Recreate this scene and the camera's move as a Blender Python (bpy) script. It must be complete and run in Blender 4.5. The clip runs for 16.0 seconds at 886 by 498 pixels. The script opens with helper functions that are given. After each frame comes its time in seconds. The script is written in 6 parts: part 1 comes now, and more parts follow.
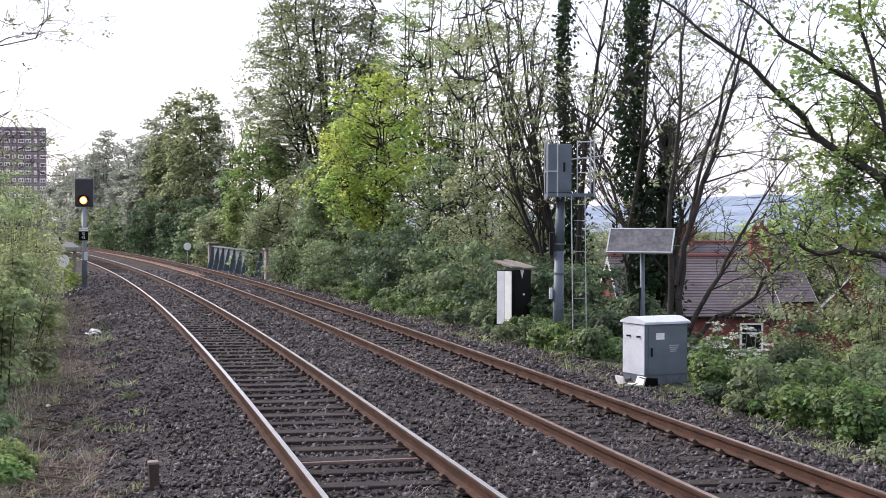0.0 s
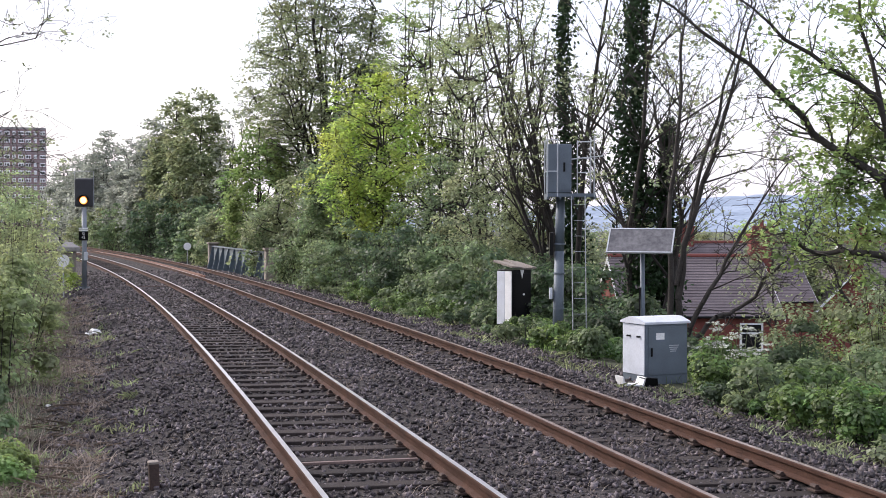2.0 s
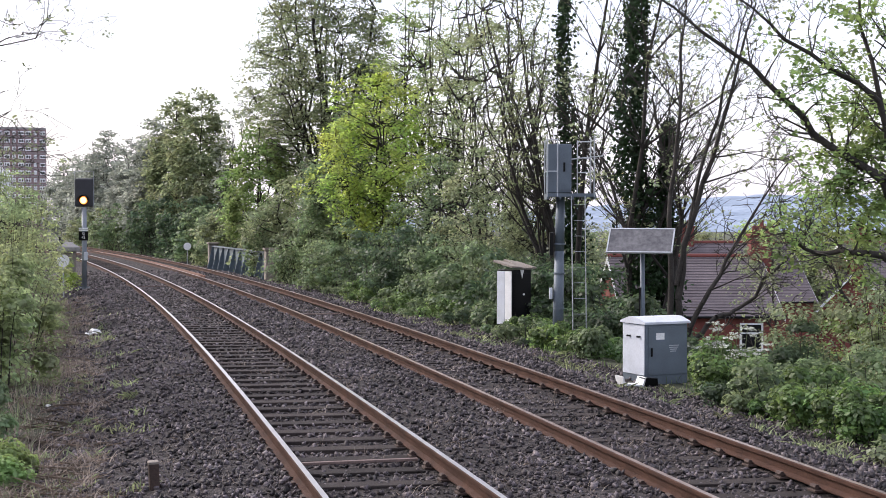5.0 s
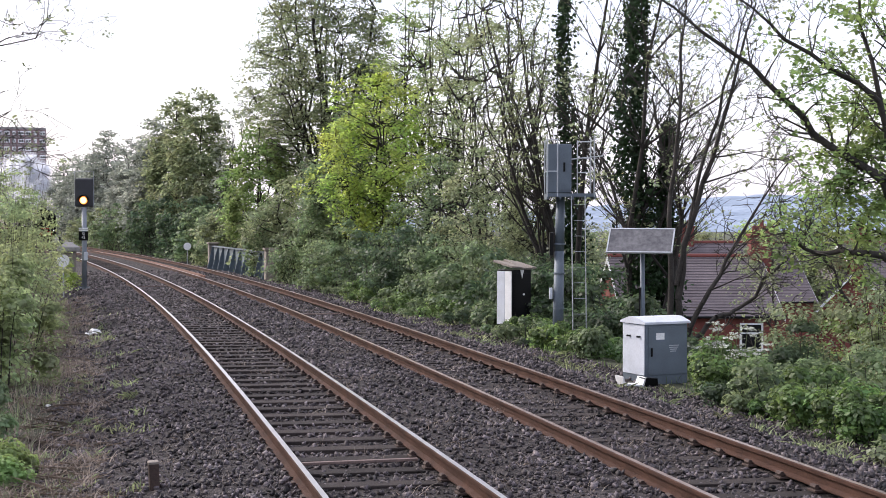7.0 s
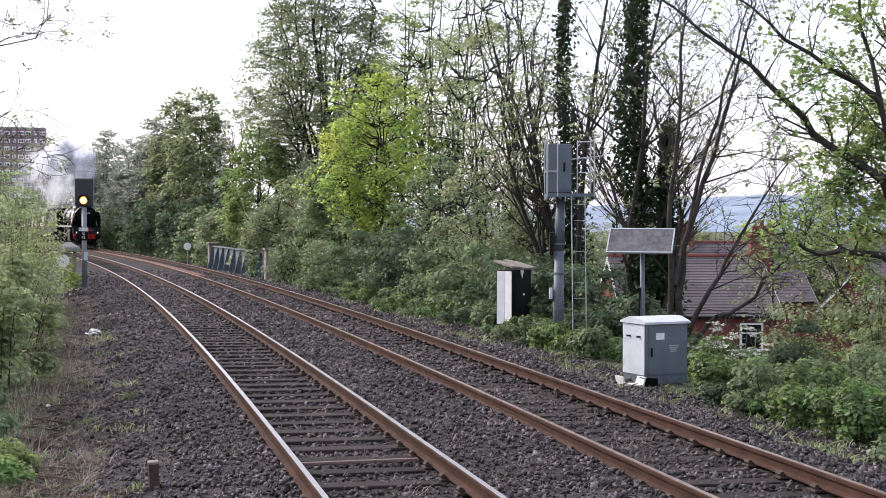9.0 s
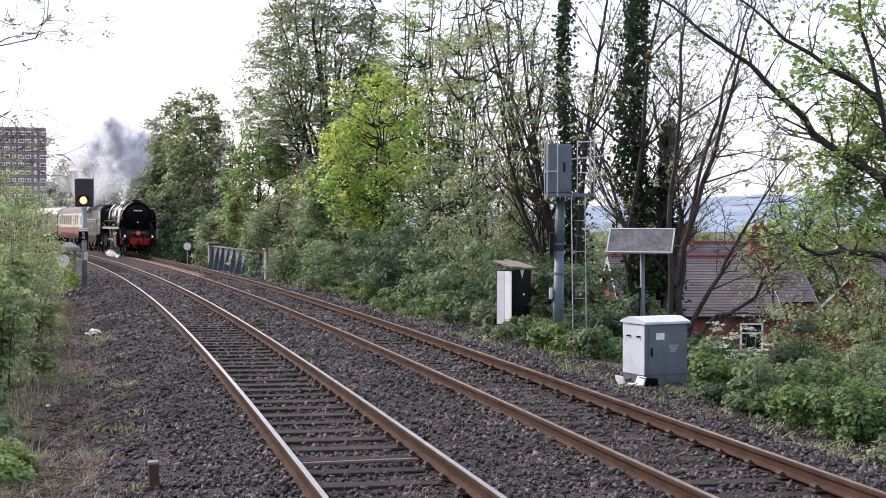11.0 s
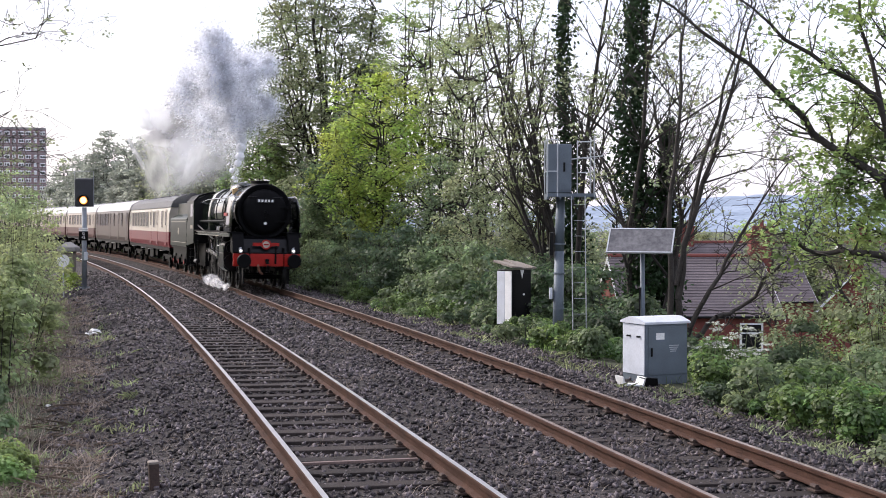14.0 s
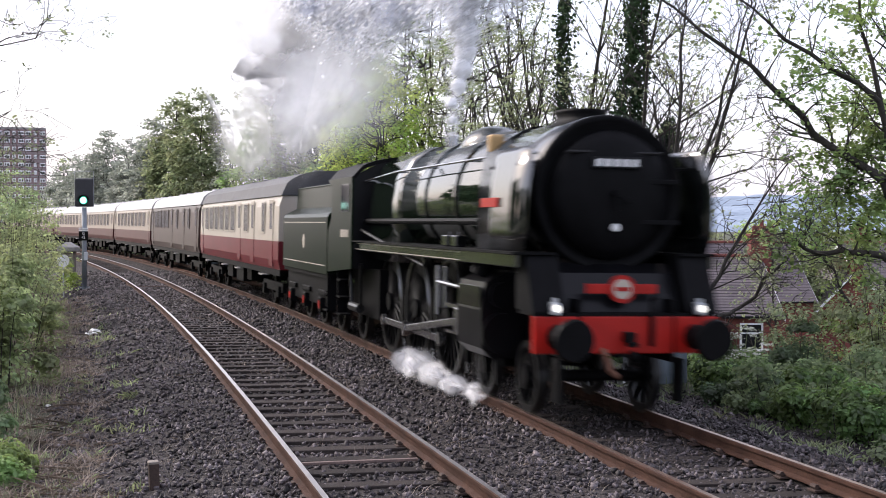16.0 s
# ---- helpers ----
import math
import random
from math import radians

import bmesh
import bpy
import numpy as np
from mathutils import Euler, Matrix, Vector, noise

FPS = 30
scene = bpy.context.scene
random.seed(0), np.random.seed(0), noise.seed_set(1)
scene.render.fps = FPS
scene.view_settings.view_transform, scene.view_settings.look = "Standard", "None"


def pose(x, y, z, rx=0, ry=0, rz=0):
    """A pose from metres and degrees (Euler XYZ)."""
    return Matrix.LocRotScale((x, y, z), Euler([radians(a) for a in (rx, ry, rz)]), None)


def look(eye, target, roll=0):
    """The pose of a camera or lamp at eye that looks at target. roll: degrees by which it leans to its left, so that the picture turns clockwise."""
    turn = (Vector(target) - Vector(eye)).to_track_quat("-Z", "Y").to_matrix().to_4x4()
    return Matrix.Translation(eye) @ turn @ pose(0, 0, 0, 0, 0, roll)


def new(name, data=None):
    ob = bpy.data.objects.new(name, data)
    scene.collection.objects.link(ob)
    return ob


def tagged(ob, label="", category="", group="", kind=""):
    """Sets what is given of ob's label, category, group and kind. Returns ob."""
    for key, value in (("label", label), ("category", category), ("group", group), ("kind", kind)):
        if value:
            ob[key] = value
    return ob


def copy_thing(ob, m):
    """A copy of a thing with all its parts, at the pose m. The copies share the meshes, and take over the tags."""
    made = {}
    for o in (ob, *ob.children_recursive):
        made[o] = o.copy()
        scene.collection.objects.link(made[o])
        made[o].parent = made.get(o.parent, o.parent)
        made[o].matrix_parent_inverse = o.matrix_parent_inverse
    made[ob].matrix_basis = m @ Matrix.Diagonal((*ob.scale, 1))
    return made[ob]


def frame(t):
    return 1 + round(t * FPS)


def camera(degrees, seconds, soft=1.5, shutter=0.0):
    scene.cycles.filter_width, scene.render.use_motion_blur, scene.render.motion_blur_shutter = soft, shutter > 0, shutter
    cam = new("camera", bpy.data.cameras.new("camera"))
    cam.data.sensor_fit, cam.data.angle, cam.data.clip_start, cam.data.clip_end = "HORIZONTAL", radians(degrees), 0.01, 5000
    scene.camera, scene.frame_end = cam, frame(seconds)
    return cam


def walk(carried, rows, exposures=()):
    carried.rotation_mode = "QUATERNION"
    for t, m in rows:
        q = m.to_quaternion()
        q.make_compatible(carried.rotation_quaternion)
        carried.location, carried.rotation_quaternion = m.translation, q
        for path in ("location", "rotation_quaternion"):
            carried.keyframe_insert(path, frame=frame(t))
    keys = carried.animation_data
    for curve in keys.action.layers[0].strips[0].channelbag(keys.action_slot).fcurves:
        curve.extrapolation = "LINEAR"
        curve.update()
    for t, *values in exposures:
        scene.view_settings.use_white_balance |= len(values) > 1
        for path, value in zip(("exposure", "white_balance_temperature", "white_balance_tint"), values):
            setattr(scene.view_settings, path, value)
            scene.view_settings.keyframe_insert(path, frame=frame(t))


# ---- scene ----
# ---- camera: stands still on a tripod at the end of a platform ----
EYE = (0.0, 0.0, 2.436)
cam = camera(36.16, 16.0, soft=0.9, shutter=0.5)
STAND = pose(*EYE, 90 - 1.14, 0, 0) @ pose(0, 0, 0, 0, 0, 0.13)
walk(cam, [(0.0, STAND), (16.0, STAND)])

# ---- daylight: thin bright overcast, sun veiled ahead and to the left ----
SUN_EL, SUN_AZ = radians(38), radians(-62)
world = bpy.data.worlds.new("sky")
scene.world = world
world.use_nodes = True
wn, wl = world.node_tree.nodes, world.node_tree.links
wn.clear()
sky = wn.new("ShaderNodeTexSky")
sky.sky_type, sky.sun_disc = "NISHITA", False
sky.sun_elevation, sky.sun_rotation = SUN_EL, SUN_AZ
sky.air_density, sky.dust_density = 1.0, 4.0
bg_sky, bg_cloud = wn.new("ShaderNodeBackground"), wn.new("ShaderNodeBackground")
bg_sky.inputs["Strength"].default_value = 0.12
wl.new(sky.outputs["Color"], bg_sky.inputs["Color"])
# cloud veil, a little uneven
wtc, wnoise, wramp = wn.new("ShaderNodeTexCoord"), wn.new("ShaderNodeTexNoise"), wn.new("ShaderNodeValToRGB")
wnoise.inputs["Scale"].default_value, wnoise.inputs["Detail"].default_value = 2.2, 5
wramp.color_ramp.elements[0].position, wramp.color_ramp.elements[1].position = 0.3, 0.75
wramp.color_ramp.elements[0].color, wramp.color_ramp.elements[1].color = (0.88, 0.85, 1.05, 1), (0.98, 0.94, 1.08, 1)
wl.new(wtc.outputs["Generated"], wnoise.inputs["Vector"])
wl.new(wnoise.outputs["Fac"], wramp.inputs["Fac"])
wl.new(wramp.outputs["Color"], bg_cloud.inputs["Color"])
bg_cloud.inputs["Strength"].default_value = 0.72
wadd, wout = wn.new("ShaderNodeAddShader"), wn.new("ShaderNodeOutputWorld")
wl.new(bg_sky.outputs[0], wadd.inputs[0])
wl.new(bg_cloud.outputs[0], wadd.inputs[1])
wl.new(wadd.outputs[0], wout.inputs["Surface"])
sun = new("sun", bpy.data.lights.new("sun", "SUN"))
sun.data.energy, sun.data.angle, sun.data.color = 2.1, radians(16), (1.0, 0.945, 0.96)
sun.matrix_world = look((0, 0, 60), (-60 * math.sin(SUN_AZ) / math.tan(SUN_EL), -60 * math.cos(SUN_AZ) / math.tan(SUN_EL), 0))
scene.view_settings.exposure = 0.42

# ---- the line of the railway: curvature along the nearer track's centre ----
STEP = 0.25
S0, S1 = -40.0, 420.0
SS = np.arange(S0, S1, STEP)
KAP = np.interp(SS, [-10, 10, 30, 50, 70, 90, 110, 160], [.00052, .00093, .00131, .00129, .00142, .00142, .00129, .00115])
ANG = np.cumsum(KAP) * STEP
ANG = ANG - np.interp(0, SS, ANG) + 1.80718
CX, CY = np.cumsum(np.cos(ANG)) * STEP, np.cumsum(np.sin(ANG)) * STEP
CX, CY = CX - np.interp(0, SS, CX) + 1.1, CY - np.interp(0, SS, CY) + 6.3906
SEP = 3.363


def line_at(s, off=0.0):
    """Place and heading on the line at chainage s, off metres to the right of the nearer track's centre."""
    a = float(np.interp(s, SS, ANG))
    return (float(np.interp(s, SS, CX)) + math.sin(a) * off, float(np.interp(s, SS, CY)) - math.cos(a) * off, a)


def offset_of(x, y):
    """Chainage and offset to the right for arrays of places."""
    x, y = np.asarray(x, float), np.asarray(y, float)
    best, si, so = np.full(x.shape, 1e18), np.zeros(x.shape), np.zeros(x.shape)
    for i in range(0, len(SS), 16):
        dx, dy = x - CX[i], y - CY[i]
        d2 = dx * dx + dy * dy
        m = d2 < best
        best[m], si[m] = d2[m], SS[i]
    for _ in range(2):
        a, cx, cy = np.interp(si, SS, ANG), np.interp(si, SS, CX), np.interp(si, SS, CY)
        si = np.clip(si + (x - cx) * np.cos(a) + (y - cy) * np.sin(a), S0, S1 - 1)
    a, cx, cy = np.interp(si, SS, ANG), np.interp(si, SS, CX), np.interp(si, SS, CY)
    return si, (x - cx) * np.sin(a) - (y - cy) * np.cos(a)


# ---- materials ----
def mat(name, base, rough=0.7, metal=0.0, vary=0.25, scale=6.0, bump=0.2, fine=60.0, island=0.0, spec=0.5, second=None, coord="Object"):
    """Procedural surface: two scales of noise in colour, fine relief, optional variation per object or per piece."""
    m = bpy.data.materials.new(name)
    m.use_nodes = True
    n, l = m.node_tree.nodes, m.node_tree.links
    b = n["Principled BSDF"]
    b.inputs["Roughness"].default_value, b.inputs["Metallic"].default_value = rough, metal
    b.inputs["Specular IOR Level"].default_value = spec
    tc = n.new("ShaderNodeTexCoord")
    n1, n2 = n.new("ShaderNodeTexNoise"), n.new("ShaderNodeTexNoise")
    for q, sc in ((n1, scale), (n2, fine)):
        q.inputs["Scale"].default_value, q.inputs["Detail"].default_value = sc, 4
        l.new(tc.outputs[coord], q.inputs["Vector"])
    add = n.new("ShaderNodeMath")
    add.operation = "ADD"
    l.new(n1.outputs["Fac"], add.inputs[0])
    l.new(n2.outputs["Fac"], add.inputs[1])
    half = n.new("ShaderNodeMath")
    half.operation, half.inputs[1].default_value = "MULTIPLY", 0.5
    l.new(add.outputs[0], half.inputs[0])
    ramp = n.new("ShaderNodeValToRGB")
    dark = [c * (1 - vary) for c in base]
    lite = list(second) if second else [min(1, c * (1 + vary)) for c in base]
    ramp.color_ramp.elements[0].position, ramp.color_ramp.elements[1].position = 0.36, 0.64
    ramp.color_ramp.elements[0].color, ramp.color_ramp.elements[1].color = (*dark, 1), (*lite, 1)
    l.new(half.outputs[0], ramp.inputs["Fac"])
    col = ramp.outputs["Color"]
    if island:
        hsv = n.new("ShaderNodeHueSaturation")
        src = n.new("ShaderNodeNewGeometry").outputs["Random Per Island"] if island > 0 else n.new("ShaderNodeObjectInfo").outputs["Random"]
        mr = n.new("ShaderNodeMapRange")
        mr.inputs["To Min"].default_value, mr.inputs["To Max"].default_value = 1 - abs(island), 1 + abs(island)
        l.new(src, mr.inputs["Value"])
        l.new(mr.outputs[0], hsv.inputs["Value"])
        l.new(col, hsv.inputs["Color"])
        col = hsv.outputs["Color"]
    l.new(col, b.inputs["Base Color"])
    if bump:
        bp = n.new("ShaderNodeBump")
        bp.inputs["Strength"].default_value, bp.inputs["Distance"].default_value = bump, 0.02
        l.new(n2.outputs["Fac"], bp.inputs["Height"])
        l.new(bp.outputs["Normal"], b.inputs["Normal"])
    return m


def leaf_mat(name, base, vary=0.35, hue=0.03, trans=0.52):
    """Thin leaf: diffuse and translucent, each leaf its own shade."""
    m = bpy.data.materials.new(name)
    m.use_nodes = True
    n, l = m.node_tree.nodes, m.node_tree.links
    n.clear()
    geo = n.new("ShaderNodeNewGeometry")
    tc, nz = n.new("ShaderNodeTexCoord"), n.new("ShaderNodeTexNoise")
    nz.inputs["Scale"].default_value = 0.7
    l.new(tc.outputs["Object"], nz.inputs["Vector"])
    mr, mh = n.new("ShaderNodeMapRange"), n.new("ShaderNodeMapRange")
    mr.inputs["To Min"].default_value, mr.inputs["To Max"].default_value = 1 - vary, 1 + vary
    mh.inputs["From Min"].default_value, mh.inputs["From Max"].default_value = 0.3, 0.7
    mh.inputs["To Min"].default_value, mh.inputs["To Max"].default_value = 0.5 - hue, 0.5 + hue
    l.new(geo.outputs["Random Per Island"], mr.inputs["Value"])
    l.new(nz.outputs["Fac"], mh.inputs["Value"])
    hsv = n.new("ShaderNodeHueSaturation")
    hsv.inputs["Color"].default_value = (*base, 1)
    nz2, mv, mul = n.new("ShaderNodeTexNoise"), n.new("ShaderNodeMapRange"), n.new("ShaderNodeMath")
    nz2.inputs["Scale"].default_value = 1.6
    mv.inputs["From Min"].default_value, mv.inputs["From Max"].default_value = 0.32, 0.68
    mv.inputs["To Min"].default_value, mv.inputs["To Max"].default_value = 0.62, 1.4
    mul.operation = "MULTIPLY"
    l.new(tc.outputs["Object"], nz2.inputs["Vector"])
    l.new(nz2.outputs["Fac"], mv.inputs["Value"])
    l.new(mr.outputs[0], mul.inputs[0])
    l.new(mv.outputs[0], mul.inputs[1])
    l.new(mul.outputs[0], hsv.inputs["Value"])
    l.new(mh.outputs[0], hsv.inputs["Hue"])
    d, t, g, mix, mix2, out = (n.new("ShaderNode" + k) for k in ("BsdfDiffuse", "BsdfTranslucent", "BsdfGlossy", "MixShader", "MixShader", "OutputMaterial"))
    g.inputs["Roughness"].default_value = 0.45
    mix.inputs[0].default_value, mix2.inputs[0].default_value = trans, 0.03
    bright = n.new("ShaderNodeHueSaturation")
    bright.inputs["Value"].default_value, bright.inputs["Hue"].default_value = 1.5, 0.49
    l.new(hsv.outputs[0], bright.inputs["Color"])
    l.new(hsv.outputs[0], d.inputs["Color"])
    l.new(bright.outputs[0], t.inputs["Color"])
    l.new(d.outputs[0], mix.inputs[1])
    l.new(t.outputs[0], mix.inputs[2])
    l.new(mix.outputs[0], mix2.inputs[1])
    l.new(g.outputs[0], mix2.inputs[2])
    l.new(mix2.outputs[0], out.inputs["Surface"])
    return m


def gravel_mat(name, dark, lite, cell):
    """Crushed stone seen as a bed: every pebble its own shade and height."""
    m = bpy.data.materials.new(name)
    m.use_nodes = True
    n, l = m.node_tree.nodes, m.node_tree.links
    b = n["Principled BSDF"]
    b.inputs["Roughness"].default_value, b.inputs["Specular IOR Level"].default_value = 0.85, 0.2
    tc, vo, vd, nz = n.new("ShaderNodeTexCoord"), n.new("ShaderNodeTexVoronoi"), n.new("ShaderNodeTexVoronoi"), n.new("ShaderNodeTexNoise")
    vo.inputs["Scale"].default_value = vd.inputs["Scale"].default_value = 1 / cell
    vd.feature = "DISTANCE_TO_EDGE"
    nz.inputs["Scale"].default_value, nz.inputs["Detail"].default_value = 0.9, 5
    for q in (vo, vd, nz):
        l.new(tc.outputs["Object"], q.inputs["Vector"])
    sep, mix = n.new("ShaderNodeSeparateColor"), n.new("ShaderNodeMath")
    mix.operation = "MULTIPLY"
    l.new(vo.outputs["Color"], sep.inputs[0])
    l.new(sep.outputs[0], mix.inputs[0])
    l.new(nz.outputs["Fac"], mix.inputs[1])
    ramp = n.new("ShaderNodeValToRGB")
    ramp.color_ramp.elements[0].position, ramp.color_ramp.elements[1].position = 0.05, 0.6
    ramp.color_ramp.elements[0].color, ramp.color_ramp.elements[1].color = (*dark, 1), (*lite, 1)
    l.new(mix.outputs[0], ramp.inputs["Fac"])
    l.new(ramp.outputs["Color"], b.inputs["Base Color"])
    hgt, bp = n.new("ShaderNodeMath"), n.new("ShaderNodeBump")
    hgt.operation = "ADD"
    l.new(vd.outputs["Distance"], hgt.inputs[0])
    l.new(sep.outputs[1], hgt.inputs[1])
    bp.inputs["Strength"].default_value, bp.inputs["Distance"].default_value = 1.0, 0.03
    l.new(hgt.outputs[0], bp.inputs["Height"])
    l.new(bp.outputs["Normal"], b.inputs["Normal"])
    return m


def glow_mat(name, colour, power):
    m = bpy.data.materials.new(name)
    m.use_nodes = True
    b = m.node_tree.nodes["Principled BSDF"]
    b.inputs["Base Color"].default_value = (*colour, 1)
    b.inputs["Emission Color"].default_value, b.inputs["Emission Strength"].default_value = (*colour, 1), power
    return m


M = dict(
    soil=gravel_mat("ballast_bed", (0.010, 0.008, 0.0075), (0.075, 0.063, 0.060), 0.042),
    stone=mat("ballast_stone", (0.030, 0.023, 0.022), 0.6, 0, 0.5, 0.8, 0.4, 50, island=0.95, second=(0.122, 0.104, 0.108), spec=0.25),
    grass=mat("rough_grass_ground", (0.025, 0.032, 0.014), 0.95, 0, 0.5, 0.8, 0.9, 18, second=(0.07, 0.075, 0.035)),
    sleeper=mat("weathered_sleeper", (0.034, 0.027, 0.024), 0.85, 0, 0.35, 3.0, 0.5, 45, island=-0.35, spec=0.2),
    rust=mat("rusty_rail_steel", (0.058, 0.030, 0.021), 0.8, 0.0, 0.4, 3.0, 0.3, 70, spec=0.15),
    worn=mat("worn_rail_head", (0.55, 0.52, 0.50), 0.33, 1.0, 0.12, 3.0, 0.03, 90),
    dullhead=mat("brown_rail_head", (0.34, 0.25, 0.20), 0.36, 0.9, 0.25, 4.0, 0.05, 90),
    iron=mat("rusty_iron", (0.05, 0.031, 0.024), 0.8, 0.1, 0.35, 5, 0.3, 50),
    bark=mat("tree_bark", (0.035, 0.030, 0.025), 0.95, 0, 0.4, 5, 0.8, 30),
    grey=mat("grey_painted_steel", (0.105, 0.13, 0.155), 0.55, 0.1, 0.15, 3, 0.08, 40),
    pale=mat("white_painted_steel", (0.52, 0.55, 0.60), 0.5, 0, 0.12, 3, 0.05, 40),
    galv=mat("galvanised_steel", (0.42, 0.44, 0.46), 0.5, 0.5, 0.18, 6, 0.1, 60),
    black=mat("black_paint", (0.004, 0.004, 0.005), 0.3, 0, 0.3, 4, 0.03, 40, spec=0.2),
    matt=mat("sooty_black", (0.0035, 0.0035, 0.004), 0.55, 0, 0.4, 4, 0.1, 40, spec=0.08),
    gloss=mat("polished_black_paint", (0.004, 0.005, 0.005), 0.07, 0, 0.25, 2, 0.0, 40, spec=0.8),
    green=mat("dark_green_paint", (0.007, 0.013, 0.007), 0.3, 0, 0.25, 2, 0.0, 40, spec=0.06),
    red=mat("red_paint", (0.33, 0.011, 0.007), 0.4, 0, 0.15, 4, 0.03, 40, spec=0.25),
    steel=mat("worn_steel", (0.34, 0.34, 0.35), 0.22, 0.95, 0.3, 6, 0.05, 60),
    cream=mat("cream_paint", (0.42, 0.375, 0.31), 0.4, 0, 0.06, 2, 0.0, 40, spec=0.3),
    maroon=mat("maroon_paint", (0.13, 0.014, 0.020), 0.35, 0, 0.12, 2, 0.0, 40, spec=0.25),
    umber=mat("umber_brown_paint", (0.060, 0.042, 0.036), 0.4, 0, 0.15, 2, 0.0, 40, spec=0.2),
    roof=mat("grey_coach_roof", (0.06, 0.06, 0.064), 0.6, 0, 0.25, 2, 0.05, 30, spec=0.3),
    paleroof=mat("pale_coach_roof", (0.40, 0.39, 0.39), 0.55, 0, 0.15, 2, 0.05, 30),
    glass=mat("dark_window_glass", (0.012, 0.013, 0.015), 0.06, 0, 0.1, 1, 0.0, 10, spec=0.2),
    brick=mat("red_brick", (0.165, 0.048, 0.038), 0.9, 0, 0.25, 1.5, 0.4, 25),
    slate=mat("grey_roof_tile", (0.115, 0.095, 0.10), 0.85, 0, 0.3, 1.2, 0.4, 20, island=-0.12),
    upvc=mat("white_plastic_frame", (0.78, 0.79, 0.80), 0.4, 0, 0.04, 2, 0.0, 30),
    conc=mat("concrete", (0.26, 0.25, 0.24), 0.9, 0, 0.2, 1.2, 0.3, 30),
    # brown brick, paled in its colour to suggest haze
    towerbrick=mat("haze_paled_tower_brick", (0.24, 0.165, 0.17), 0.9, 0, 0.15, 0.2, 0.1, 3),
    girder=mat("blue_grey_girder_paint", (0.09, 0.12, 0.14), 0.6, 0.1, 0.25, 2.5, 0.1, 40),
    panel=mat("dusty_solar_glass", (0.075, 0.075, 0.08), 0.35, 0.1, 0.30, 3, 0.05, 14, second=(0.15, 0.145, 0.15)),
    wood=mat("old_grey_timber", (0.22, 0.19, 0.16), 0.9, 0, 0.3, 4, 0.5, 40),
    white=mat("white_enamel", (0.75, 0.75, 0.74), 0.45, 0, 0.1, 4, 0.02, 40),
    dry=leaf_mat("dry_stalk", (0.25, 0.205, 0.165), 0.4, 0.01, 0.2),
    # pale blue base colour stands in for the haze of distance
    hill=mat("haze_painted_hillside", (0.15, 0.20, 0.27), 1.0, 0, 0.12, 0.02, 0.0, 0.12, second=(0.27, 0.33, 0.41)),
    leaf_mid=leaf_mat("mid_green_leaf", (0.144, 0.197, 0.098)),
    leaf_dark=leaf_mat("dark_green_leaf", (0.067, 0.104, 0.052)),
    leaf_lime=leaf_mat("lime_green_leaf", (0.300, 0.390, 0.095)),
    leaf_lime2=leaf_mat("fresh_green_leaf", (0.189, 0.262, 0.090)),
    leaf_soft=leaf_mat("soft_green_leaf", (0.197, 0.230, 0.123)),
    leaf_nettle=leaf_mat("nettle_green_leaf", (0.105, 0.175, 0.055), 0.5),
    # leaves of far trees, with distance haze mixed into the green
    leaf_far=leaf_mat("haze_greyed_leaf", (0.246, 0.267, 0.221)),
    leaf_ivy=leaf_mat("ivy_leaf", (0.022, 0.045, 0.016), 0.4, 0.02, 0.25),
    blossom=leaf_mat("white_umbel", (0.6, 0.62, 0.55), 0.2, 0.01, 0.3),
    amber=glow_mat("amber_signal_light", (1.0, 0.66, 0.27), 2.3),
    lime=glow_mat("green_signal_light", (0.50, 1.0, 0.86), 2.2),
    brass=mat("dull_brass", (0.45, 0.30, 0.14), 0.4, 0.7, 0.2, 6, 0.05, 60),
    # glowing rings that paint the halo round the lit signal lamp
    amber_halo=glow_mat("amber_halo_ring", (1.0, 0.30, 0.06), 1.0),
    lime_halo=glow_mat("green_halo_ring", (0.03, 0.45, 0.30), 0.8),
    tyre=mat("oily_wheel_tyre", (0.03, 0.03, 0.03), 0.4, 0.8, 0.4, 6, 0.05, 60),
    orange=mat("orange_rust", (0.15, 0.068, 0.042), 0.85, 0, 0.3, 3, 0.2, 50),
    tiebar=mat("pale_rusty_bar", (0.15, 0.105, 0.09), 0.8, 0, 0.3, 8, 0.2, 50),
    # signal head black, raised to dark grey to mimic the sky's veiling glare
    signalblack=mat("glare_lifted_black", (0.028, 0.028, 0.034), 0.5, 0, 0.2, 4, 0.03, 40),
    boilergreen=mat("polished_dark_green_paint", (0.005, 0.010, 0.005), 0.05, 0, 0.25, 2, 0.0, 40, spec=0.9),
    leaf_pale=leaf_mat("pale_green_leaf", (0.245, 0.300, 0.140)),
    brownred=mat("brown_red_paint", (0.075, 0.026, 0.024), 0.4, 0, 0.12, 2, 0.0, 40, spec=0.2),
    dullcream=mat("dull_cream_paint", (0.32, 0.27, 0.22), 0.4, 0, 0.08, 2, 0.0, 40, spec=0.2),
    postgrey=mat("pale_grey_post_paint", (0.21, 0.235, 0.26), 0.55, 0.1, 0.15, 3, 0.05, 40),
    lamp=glow_mat("lit_headlamp", (1.0, 0.97, 0.9), 0.9),
)


# deep varnish over the polished paint
for key in ("boilergreen", "gloss"):
    M[key].node_tree.nodes["Principled BSDF"].inputs["IOR"].default_value = 1.85


